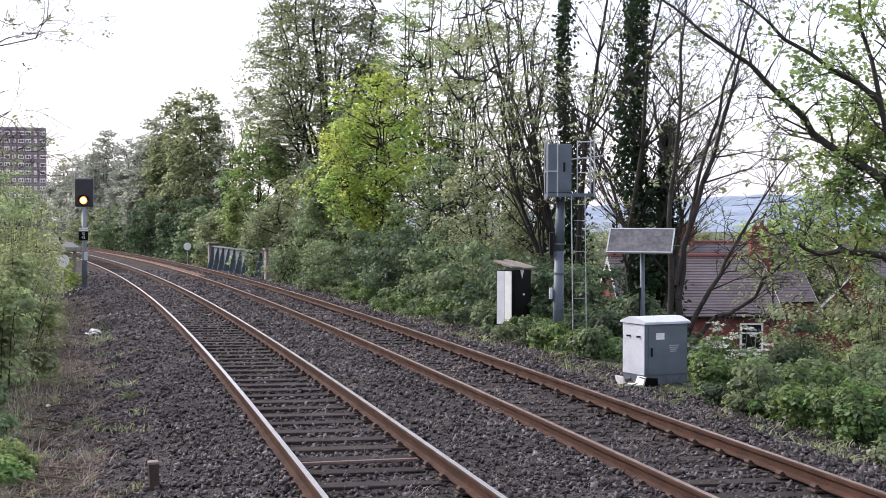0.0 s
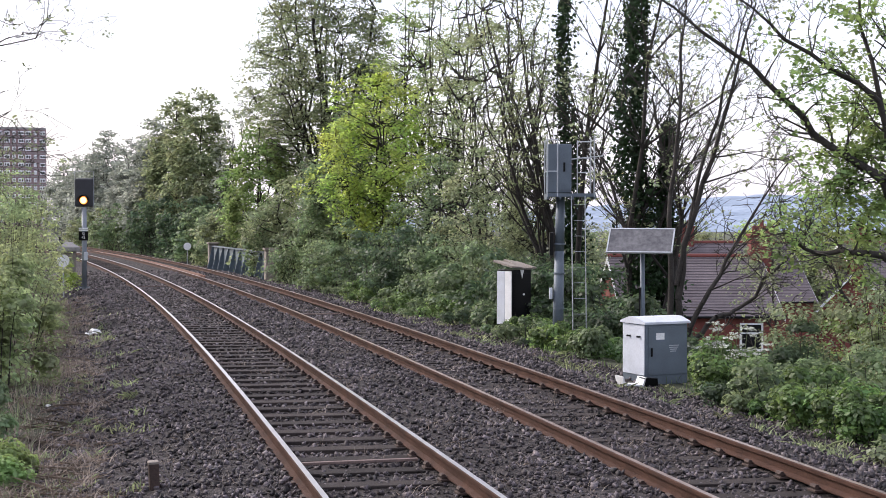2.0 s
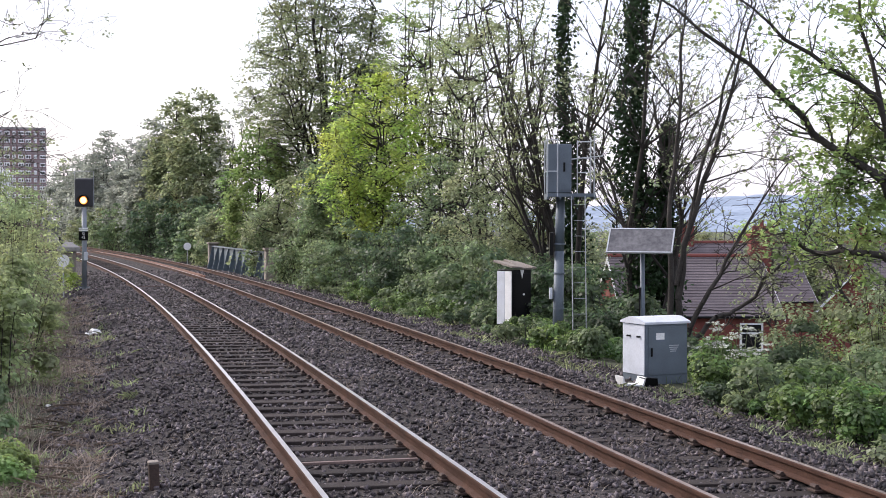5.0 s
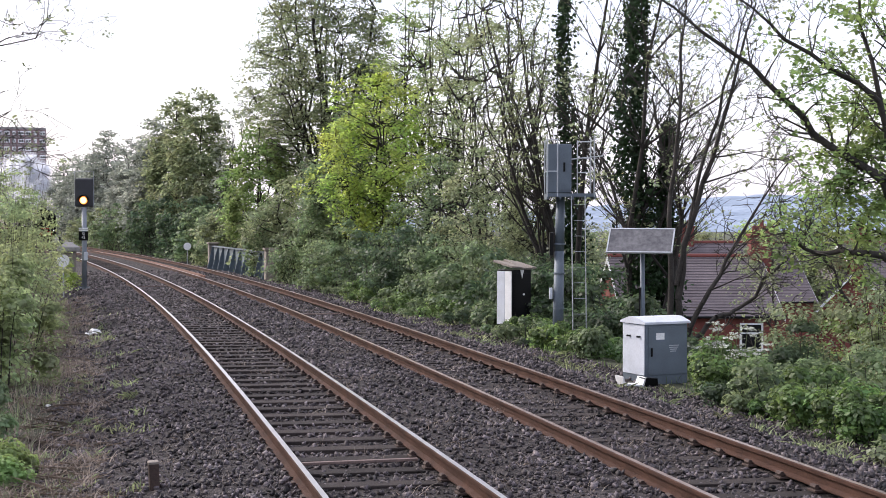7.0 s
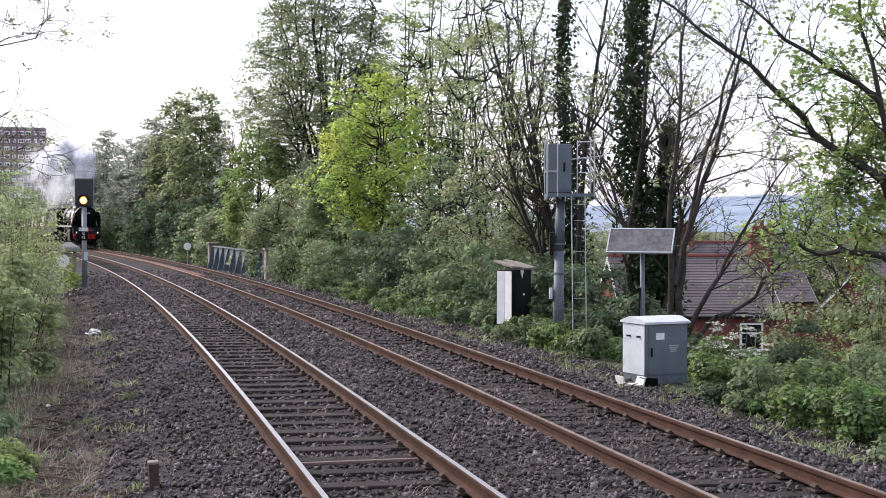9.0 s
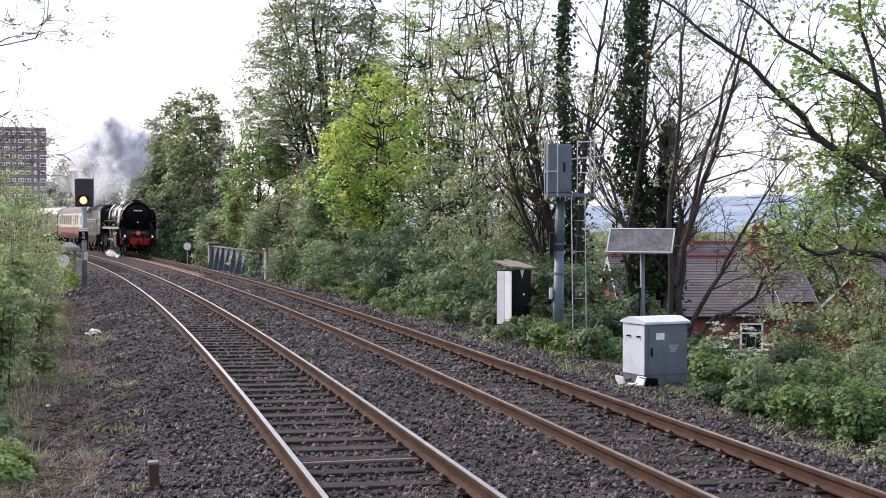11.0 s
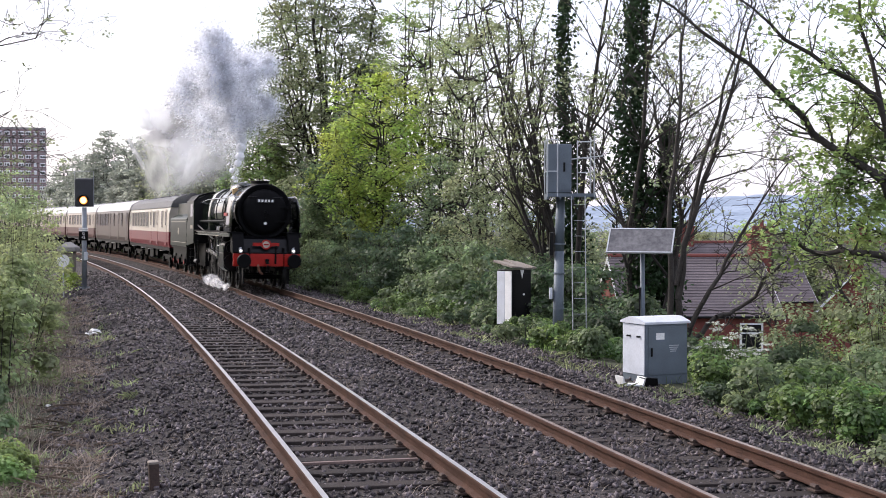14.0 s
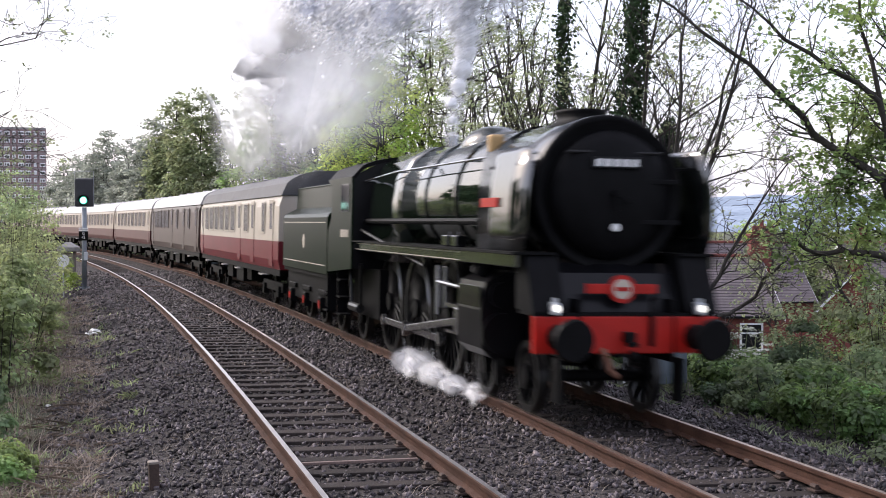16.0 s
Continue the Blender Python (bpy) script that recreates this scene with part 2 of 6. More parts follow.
# ---- mesh helpers ----
def part(name, bm, material, parent=None, label="", smooth=False):
    """Links a bmesh as one mesh object, under a thing if one is given."""
    me = bpy.data.meshes.new(name)
    bm.to_mesh(me)
    bm.free()
    for mm in (material if isinstance(material, (list, tuple)) else [material]):
        me.materials.append(mm)
    if smooth:
        me.polygons.foreach_set("use_smooth", [True] * len(me.polygons))
    ob = new(name, me)
    if parent is not None:
        ob.parent = parent
    return tagged(ob, label)


def arrays(name, verts, faces, material, parent=None, smooth=False):
    """Links a mesh made of equal-sized faces from numpy arrays."""
    me = bpy.data.meshes.new(name)
    k = faces.shape[1]
    me.vertices.add(len(verts))
    me.vertices.foreach_set("co", np.ascontiguousarray(verts, np.float32).ravel())
    me.loops.add(faces.size)
    me.loops.foreach_set("vertex_index", np.ascontiguousarray(faces, np.int32).ravel())
    me.polygons.add(len(faces))
    me.polygons.foreach_set("loop_start", np.arange(0, faces.size, k, dtype=np.int32))
    me.polygons.foreach_set("loop_total", np.full(len(faces), k, np.int32))
    if smooth:
        me.polygons.foreach_set("use_smooth", np.ones(len(faces), bool))
    me.update(calc_edges=True)
    me.materials.append(material)
    ob = new(name, me)
    if name in ("woody_growth", "foliage", "crown", "ivy"):
        ob["kind"] = "stuff"
    if parent is not None:
        ob.parent = parent
    return ob


def thing(name, m, label, category, group="", kind=""):
    ob = new(name)
    ob.empty_display_size = 0.2
    ob.matrix_basis = m
    return tagged(ob, label, category, group, kind)


def box(bm, x0, x1, y0, y1, z0, z1, bevel=0.0, m=None):
    r = bmesh.ops.create_cube(bm, size=1.0)
    vs = r["verts"]
    bmesh.ops.scale(bm, vec=(x1 - x0, y1 - y0, z1 - z0), verts=vs)
    bmesh.ops.translate(bm, vec=((x0 + x1) / 2, (y0 + y1) / 2, (z0 + z1) / 2), verts=vs)
    if m is not None:
        bmesh.ops.transform(bm, matrix=m, verts=vs)
    if bevel:
        es = list({e for v in vs for e in v.link_edges})
        bmesh.ops.bevel(bm, geom=es, offset=bevel, segments=2, affect="EDGES", profile=0.5)
    return bm


def tube(bm, p, q, r0, r1=None, seg=12, caps=True):
    """A straight round bar or cone from p to q."""
    p, q = Vector(p), Vector(q)
    d = q - p
    m = Matrix.Translation((p + q) / 2) @ d.to_track_quat("Z", "Y").to_matrix().to_4x4()
    bmesh.ops.create_cone(bm, cap_ends=caps, segments=seg, radius1=r0, radius2=r0 if r1 is None else r1, depth=d.length, matrix=m)
    return bm


def ball(bm, c, r, sub=2, sc=(1, 1, 1)):
    bmesh.ops.create_icosphere(bm, subdivisions=sub, radius=r, matrix=Matrix.Translation(c) @ Matrix.Diagonal((*sc, 1)))
    return bm


def loft(bm, rings, close=True, cap=True):
    """Joins rings of places into a skin."""
    vr = [[bm.verts.new(p) for p in ring] for ring in rings]
    n = len(vr[0])
    for a, b in zip(vr, vr[1:]):
        for i in range(n if close else n - 1):
            bm.faces.new((a[i], a[(i + 1) % n], b[(i + 1) % n], b[i]))
    if cap and close:
        bm.faces.new(vr[0][::-1])
        bm.faces.new(vr[-1])
    return bm


def prism(bm, outline, axis, lo, hi):
    """Extrudes a closed outline along x, y or z."""
    def at(p, w):
        return {"x": (w, p[0], p[1]), "y": (p[0], w, p[1]), "z": (p[0], p[1], w)}[axis]
    return loft(bm, [[at(p, lo) for p in outline], [at(p, hi) for p in outline]])
# ---- ground: one sheet, with the track bed, the verges and the embankment ----
def wave(x, y):
    return (np.sin(x * .9 + 1.3 * np.sin(y * .37)) + np.sin(y * .71 + x * .23) + np.sin(x * 2.3 - y * 1.7) * .5) / 2.5


BED_D = [-40, -16, -9, -5.5, -4.2, -3.2, -2.5, -1.6, -.95, -.68, .68, .95, 2.4, 2.66, 4.06, 4.3, 5.0, 5.9, 6.4, 7.5, 9.0, 15, 22, 40, 80]
BED_Z = [-3, -1.0, -.5, -.42, -.45, -.42, -.31, -.15, -.135, -.20, -.20, -.135, -.135, -.19, -.19, -.135, -.17, -.36, -.42, -.45, -.8, -3.6, -5.6, -6.2, -8]


def ground_z(x, y):
    x, y = np.asarray(x, float), np.asarray(y, float)
    s, d = offset_of(x, y)
    z = np.interp(d, BED_D, BED_Z)
    r = np.hypot(x, y)
    rough = np.interp(np.abs(d - 1.7), [3.3, 4.5, 8, 30], [0, .05, .12, .3])
    z = z + wave(x, y) * rough
    far = np.interp(r, [150, 420], [0, 1])
    return z * (1 - far) + far * (-9 - wave(x / 90, y / 90))


def build_ground():
    gx = np.concatenate([-np.geomspace(4000, 32, 26), np.arange(-30, 14, .25), np.geomspace(14.4, 4000, 34)])
    gy = np.concatenate([-np.geomspace(4000, 12, 16), np.arange(-10, 64, .3), np.arange(64, 140, 1.0), np.geomspace(142, 4500, 30)])
    X, Y = np.meshgrid(gx, gy)
    Z = ground_z(X, Y)
    nx, ny = len(gx), len(gy)
    v = np.stack([X.ravel(), Y.ravel(), Z.ravel()], -1)
    i = np.arange(nx - 1)[None, :] + np.arange(ny - 1)[:, None] * nx
    f = np.stack([i, i + 1, i + nx + 1, i + nx], -1).reshape(-1, 4)
    ob = arrays("ground", v, f, M["soil"], smooth=True)
    ob.data.materials.append(M["grass"])
    c = v[f].mean(1)
    s, d = offset_of(c[:, 0], c[:, 1])
    edge = wave(c[:, 0] * 1.7, c[:, 1] * 1.7)
    ob.data.polygons.foreach_set("material_index", ((d > 7.1 + edge * .4) | (d < -3.5 + edge * .5)).astype(np.int32))
    tagged(ob, "dark ballast track bed with rough grassy verges", "ground", kind="structure")


build_ground()

# distant wooded hillside with pale houses, beyond the town; its haze is painted colour
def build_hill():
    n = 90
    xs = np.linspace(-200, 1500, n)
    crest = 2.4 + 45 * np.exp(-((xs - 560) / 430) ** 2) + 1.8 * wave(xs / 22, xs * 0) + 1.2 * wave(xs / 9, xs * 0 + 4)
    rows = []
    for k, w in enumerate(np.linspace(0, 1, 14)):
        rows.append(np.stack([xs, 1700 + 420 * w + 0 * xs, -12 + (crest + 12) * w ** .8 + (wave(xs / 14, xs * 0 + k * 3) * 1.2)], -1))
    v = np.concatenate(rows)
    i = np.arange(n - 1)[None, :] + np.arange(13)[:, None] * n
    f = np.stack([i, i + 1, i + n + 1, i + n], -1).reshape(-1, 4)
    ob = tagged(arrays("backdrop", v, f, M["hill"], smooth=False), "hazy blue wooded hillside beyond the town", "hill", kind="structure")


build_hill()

# ---- the two tracks ----
RAIL = [(-.07, -.159), (.07, -.159), (.07, -.148), (.012, -.125), (.010, -.055), (.035, -.045), (.036, -.012), (.028, -.002), (-.028, -.002), (-.036, -.012), (-.035, -.045), (-.010, -.055), (-.012, -.125), (-.07, -.148)]


def rail(name, off, z, s0, s1, parent, headmat, label):
    bm = bmesh.new()
    rings = []
    s = s0
    while s <= s1:
        x, y, a = line_at(s, off)
        rings.append([(x + math.sin(a) * u, y - math.cos(a) * u, z + w) for u, w in RAIL])
        s += 1.0 if s < 60 else 3.0
    loft(bm, rings)
    ob = part(name, bm, [M["rust"], headmat], parent, label)
    for p in ob.data.polygons:
        if abs(p.normal.z) > 0.7 and p.center.z > z - .02:
            p.material_index = 1
    return ob


def sleeper_mesh():
    bm = bmesh.new()
    box(bm, -.125, .125, -1.28, 1.28, -.13, 0, 0.012)
    me = bpy.data.meshes.new("sleeper")
    bm.to_mesh(me)
    bm.free()
    me.materials.append(M["sleeper"])
    return me


def chair_mesh():
    """Cast rail chair with its spring clip."""
    bm = bmesh.new()
    box(bm, -.09, .09, -.17, .17, 0, .03, .008)
    for sg in (-1, 1):
        box(bm, -.05, .05, sg * .10 - .03, sg * .10 + .03, .03, .062, .01)
        bmesh.ops.create_cone(bm, cap_ends=True, segments=6, radius1=.032, radius2=.032, depth=.12, matrix=Matrix.Translation((0, sg * .125, .06)) @ Matrix.Rotation(radians(90), 4, "Y"))
    me = bpy.data.meshes.new("rail_chair")
    bm.to_mesh(me)
    bm.free()
    me.materials.append(M["iron"])
    return me


SLEEPER, CHAIR = sleeper_mesh(), chair_mesh()


def track(label, off, cant, headmat, sleeper_top, buried, ties):
    t = thing("railway_track", Matrix(), label, "railway track", "railway tracks", "structure")
    rail("rail", off - .755, 0, -12, 300, t, headmat, "")
    rail("rail", off + .755, cant, -12, 300, t, headmat, "")
    rnd = random.Random(int(off * 10) + 3)
    s = -6.0
    n = 0
    while s < 125:
        x, y, a = line_at(s + rnd.uniform(-.02, .02), off)
        ob = new("sleeper", SLEEPER)
        ob.parent = t
        sink = rnd.uniform(0, .012) + (rnd.uniform(.0, .02) if buried(s) else 0)
        ob.matrix_basis = pose(x, y, sleeper_top - sink, math.degrees(math.atan2(cant, 1.51)), 0, math.degrees(a) + rnd.uniform(-.7, .7))
        if s < 32:
            for side, zz in ((-.755, 0), (.755, cant)):
                cx, cy, ca = line_at(s, off + side)
                c = new("rail_chair", CHAIR)
                c.parent = t
                c.matrix_basis = pose(cx, cy, zz - .19, 0, 0, math.degrees(ca)) @ Matrix.Scale(.85, 4)
        s += 0.70
        n += 1
    # bars that tie the rails together
    for q in ties:
        x, y, a = line_at(q, off)
        bm = bmesh.new()
        box(bm, -.028, .028, -.62, .66, -.015, .015, .005)
        b = part("tie_bar", bm, M["tiebar"], t)
        b.matrix_basis = pose(x, y, -.125, 0, 0, math.degrees(a))
    return t


track("near railway track with polished rails on dark sleepers", 0.0, .017, M["worn"], -.155, lambda s: s < 8 or s > 30, (8.3, 48.8))
track("far railway track with brown rails half buried in ballast", SEP, .026, M["dullhead"], -.160, lambda s: True, (31.3, 49.5))


# loose ballast, stone by stone where the line passes nearest
def build_ballast():
    rs = np.random.RandomState(5)
    n = 60000
    u = rs.rand(n)
    s = 3 + 62 * u ** 1.9
    d = rs.uniform(-3.4, 7.0, n)
    s0, d0 = s, d
    a = np.interp(s, SS, ANG)
    x, y = np.interp(s, SS, CX) + np.sin(a) * d, np.interp(s, SS, CY) - np.cos(a) * d
    keep = (np.abs(x / np.maximum(y, .1)) < .36) & (y > 4)
    # leave the rails clear, and most of each sleeper of the nearer track
    for r in (-.755, .755, SEP - .755, SEP + .755):
        keep &= np.abs(d - r) > .085
    ph = np.abs((s + 6 + .35) % .7 - .35)
    keep &= ~((np.abs(d) < .69) & (ph < .13) & (s > 9) & (s < 31) & (rs.rand(n) < .93))
    keep &= ~((d - SEP > .18) & (d - SEP < .7) & (ph < .12) & (rs.rand(n) < .9))
    x, y, s, d, ph = x[keep], y[keep], s[keep], d[keep], ph[keep]
    n = len(x)
    z = ground_z(x, y)
    size = rs.uniform(.012, .036, n) * (1 + .016 * np.clip(s - 10, 0, 70))
    octa = np.array([(1, 0, 0), (-1, 0, 0), (0, 1, 0), (0, -1, 0), (.3, .3, .8), (-.3, -.2, -.8), (.5, -.5, .55), (-.55, .5, .4)], float)
    tri = np.array([(4, 0, 2), (4, 2, 7), (4, 7, 1), (4, 1, 3), (4, 3, 6), (4, 6, 0), (5, 2, 0), (5, 7, 2), (5, 1, 7), (5, 3, 1), (5, 6, 3), (5, 0, 6)])
    v = octa[None] * (1 + rs.uniform(-.3, .3, (n, 8, 1))) * (size[:, None] * rs.uniform(.4, 1.7, (n, 3)))[:, None, :]
    q = rs.randn(n, 4)
    q /= np.linalg.norm(q, axis=1)[:, None]
    w, i, j, k = q.T
    R = np.stack([1 - 2 * (j * j + k * k), 2 * (i * j - k * w), 2 * (i * k + j * w), 2 * (i * j + k * w), 1 - 2 * (i * i + k * k), 2 * (j * k - i * w), 2 * (i * k - j * w), 2 * (j * k + i * w), 1 - 2 * (i * i + j * j)], -1).reshape(n, 3, 3)
    v = np.einsum("nij,nkj->nki", R, v)
    v += np.stack([x, y, z + size * rs.uniform(.1, .75, n)], -1)[:, None, :]
    # fewer faces on the stones farther off
    far = s > 22
    tri8 = np.array([(4, 0, 2), (4, 2, 1), (4, 1, 3), (4, 3, 0), (5, 2, 0), (5, 1, 2), (5, 3, 1), (5, 0, 3)])
    at = np.arange(n) * 8
    f = np.concatenate([(tri[None] + at[~far][:, None, None]).reshape(-1, 3), (tri8[None] + at[far][:, None, None]).reshape(-1, 3)])
    tagged(arrays("ballast_stones", v.reshape(-1, 3), f.reshape(-1, 3), M["stone"]), "loose grey-brown crushed stone ballast", "ballast", kind="stuff")


build_ballast()
# ---- vegetation ----
def leaves_at(centres, size, rs, flat=0.0):
    """One bent four-cornered leaf at each place, turned at random."""
    n = len(centres)
    a = rs.randn(n, 3)
    a[:, 2] *= 1 - .5 * flat
    a /= np.linalg.norm(a, axis=1)[:, None]
    b = np.cross(a, rs.randn(n, 3))
    b /= np.linalg.norm(b, axis=1)[:, None] + 1e-9
    L = (size * rs.uniform(.6, 1.35, n))[:, None]
    c = np.cross(a, b) * L * .12
    v = np.stack([centres - a * L, centres + b * L * .62 + c, centres + a * L, centres - b * L * .62 + c], 1).reshape(-1, 3)
    return v, np.arange(4 * n).reshape(n, 4)


def leaves_facing(centres, normals, size, rs, jitter=.45):
    """One bent leaf at each place, its face turned roughly to the normal given."""
    n = len(centres)
    nn = normals + rs.randn(n, 3) * jitter
    nn /= np.linalg.norm(nn, axis=1)[:, None] + 1e-9
    a = np.cross(nn, rs.randn(n, 3))
    a /= np.linalg.norm(a, axis=1)[:, None] + 1e-9
    b = np.cross(nn, a)
    L = (size * rs.uniform(.6, 1.35, n))[:, None]
    c = nn * L * .14
    v = np.stack([centres - a * L, centres + b * L * .66 + c, centres + a * L - c, centres - b * L * .66 + c], 1).reshape(-1, 3)
    return v, np.arange(4 * n).reshape(n, 4)


def sprays(tips, outward, n, leaf, r, rs, each=16, droop=.35, thick=.22):
    """Leaves in flat layered sprays round twig ends; outward gives the way each twig points."""
    k = max(1, n // each)
    i = rs.randint(0, len(tips), k)
    c = tips[i] + rs.randn(k, 3) * r * .35
    rad = r * rs.uniform(.55, 1.3, k)
    d = outward[i] + rs.randn(k, 3) * .3
    d /= np.linalg.norm(d, axis=1)[:, None] + 1e-9
    j = np.repeat(np.arange(k), each)
    az, rr = rs.rand(len(j)) * 2 * math.pi, np.sqrt(rs.rand(len(j)))
    off = np.stack([np.cos(az) * rr, np.sin(az) * rr, rs.randn(len(j)) * thick], -1)
    along = (off * d[j]).sum(1)
    off[:, 2] -= droop * np.maximum(along, -.2)
    p = c[j] + off * rad[j][:, None]
    nrm = np.stack([d[j, 0] * .55, d[j, 1] * .55, np.ones(len(j))], -1)
    return leaves_facing(p, nrm, leaf, rs)


def limbs_mesh(segs, sides=5, least=0.0):
    """Tapered bars from rows of (p, q, r0, r1); thin ones get three sides, those thinner than least are left out."""
    segs = [g for g in segs if (g[1] - g[0]).length > 1e-4 and g[2] > least]
    V, F, at = [], [], 0
    for thick, k in ((True, sides), (False, 3)):
        some = [g for g in segs if (g[2] > .03) == thick]
        if not some:
            continue
        p, q = np.array([g[0][:] for g in some]), np.array([g[1][:] for g in some])
        r0, r1 = np.array([g[2] for g in some]), np.array([g[3] for g in some])
        d = q - p
        d /= np.linalg.norm(d, axis=1)[:, None]
        ref = np.where(np.abs(d[:, 2:3]) > .9, np.array([[1., 0, 0]]), np.array([[0, 0, 1.]]))
        u = np.cross(d, ref)
        u /= np.linalg.norm(u, axis=1)[:, None]
        w = np.cross(d, u)
        n = len(some)
        v = np.zeros((n, 2 * k, 3))
        for j in range(k):
            t = 2 * math.pi * j / k
            o = u * math.cos(t) + w * math.sin(t)
            v[:, j], v[:, k + j] = p + o * r0[:, None], q + o * r1[:, None]
        f = np.array([(j, (j + 1) % k, k + (j + 1) % k, k + j) for j in range(k)])
        V.append(v.reshape(-1, 3))
        F.append((f[None] + (np.arange(n) * 2 * k)[:, None, None]).reshape(-1, 4) + at)
        at += n * 2 * k
    return np.concatenate(V), np.concatenate(F)


def grow(rnd, base, lean, height, radius, spread, start, forks=3, depth=3, up=.55, wiggle=.14, first=None):
    """Trunk, limbs and twigs of a broadleaf tree; returns bars and twig ends."""
    segs, tips = [], []

    def limb(p, d, length, r, level):
        steps = 5 if level == 0 else 4
        for k in range(steps):
            d2 = (d + Vector((rnd.gauss(0, wiggle), rnd.gauss(0, wiggle), rnd.gauss(0, wiggle * .6) + (.05 if level else .02)))).normalized()
            q = p + d2 * (length / steps)
            ra, rb = r * (1 - .75 * k / steps), r * (1 - .75 * (k + 1) / steps)
            segs.append((p.copy(), q.copy(), ra, rb))
            frac = (k + 1) / steps
            if level < depth and (frac > start if level == 0 else frac > .2):
                for _ in range(forks if level == 0 else 2):
                    az = rnd.uniform(0, 2 * math.pi)
                    side = Vector((math.cos(az), math.sin(az), rnd.uniform(.0, .5)))
                    nd = (d2 * up + side * (1 - up) * 1.6).normalized()
                    ln = length * rnd.uniform(.38, .6) * (spread if level == 0 else .95) * (1.15 - .5 * frac)
                    limb(q.copy(), nd, ln, rb * rnd.uniform(.5, .75), level + 1)
            if level >= depth - 1:
                tips.append(q.copy())
            p, d = q, d2
        tips.append(p.copy())

    limb(Vector(base), Vector(lean).normalized(), height, radius, 0)
    return segs, tips


def place(slope, y, dz=0.0):
    """A place on the ground at distance y ahead, slope metres aside per metre ahead."""
    return Vector((slope * y, y, float(ground_z(slope * y, y)) + dz))


def tree(slope, y, top, width, label, leafmat, seed, start=.25, lean=(0, 0, 1), radius=None, n=9000, leaf=.08, cloud=.45, forks=3, depth=3, up=.55, name="tree", stems=1, fan=.25, group="", bare=0.0, dz=0.0, wood=1.0):
    """A tree whose crown reaches the height top and the width given; bare: share of its height with hardly any leaf."""
    rnd, rs = random.Random(seed), np.random.RandomState(seed)
    base = place(slope, y, -.15 + dz)
    t = thing(name, Matrix.Translation(base), label, "tree", group)
    height = top - base.z
    segs, tips = [], []
    for k in range(stems):
        ln = Vector(lean) + Vector((rnd.uniform(-fan, fan), rnd.uniform(-fan, fan), 0)) * (stems > 1)
        h = height * (1 if k == 0 else rnd.uniform(.65, 1))
        a, b = grow(rnd, Vector((rnd.uniform(-.2, .2), rnd.uniform(-.2, .2), 0)) * (stems > 1), ln, h, (radius or height * .013) * wood, .8, start, forks, depth, up)
        segs += a
        tips += b
    tp = np.array([p[:] for p in tips])
    kz = (height - cloud * .6) / np.percentile(tp[:, 2], 99)
    mid = np.median(tp[:, :2], axis=0)
    kx = (width - cloud * 1.2) / max(.5, (np.percentile(tp[:, 0], 96) - np.percentile(tp[:, 0], 4)))
    K = Matrix.Diagonal((kx, kx, kz, 1))
    segs = [(K @ p, K @ q, r0, r1) for p, q, r0, r1 in segs]
    tp = tp * np.array([kx, kx, kz])
    v, f = limbs_mesh(segs, least=y * .00013 if y > 0 else .006)
    arrays("trunk", v, f, M["bark"], t, smooth=True)
    if bare:
        keep = rs.rand(len(tp)) < np.clip((tp[:, 2] / height - bare) * 4 + .15, .15, 1)
        tp = tp[keep]
    tp = tp[tp[:, 2] > .5]
    pick = tp[rs.choice(len(tp), min(len(tp), max(40, n // 12)), p=(lambda q: q / q.sum())(rs.gamma(1.2, 1, len(tp))))]
    out = pick - np.array([mid[0] * kx, mid[1] * kx, height * .45])
    out /= np.linalg.norm(out, axis=1)[:, None] + 1e-9
    v, f = sprays(pick, out, n, leaf, cloud, rs)
    arrays("crown", v, f, leafmat, t)
    return t


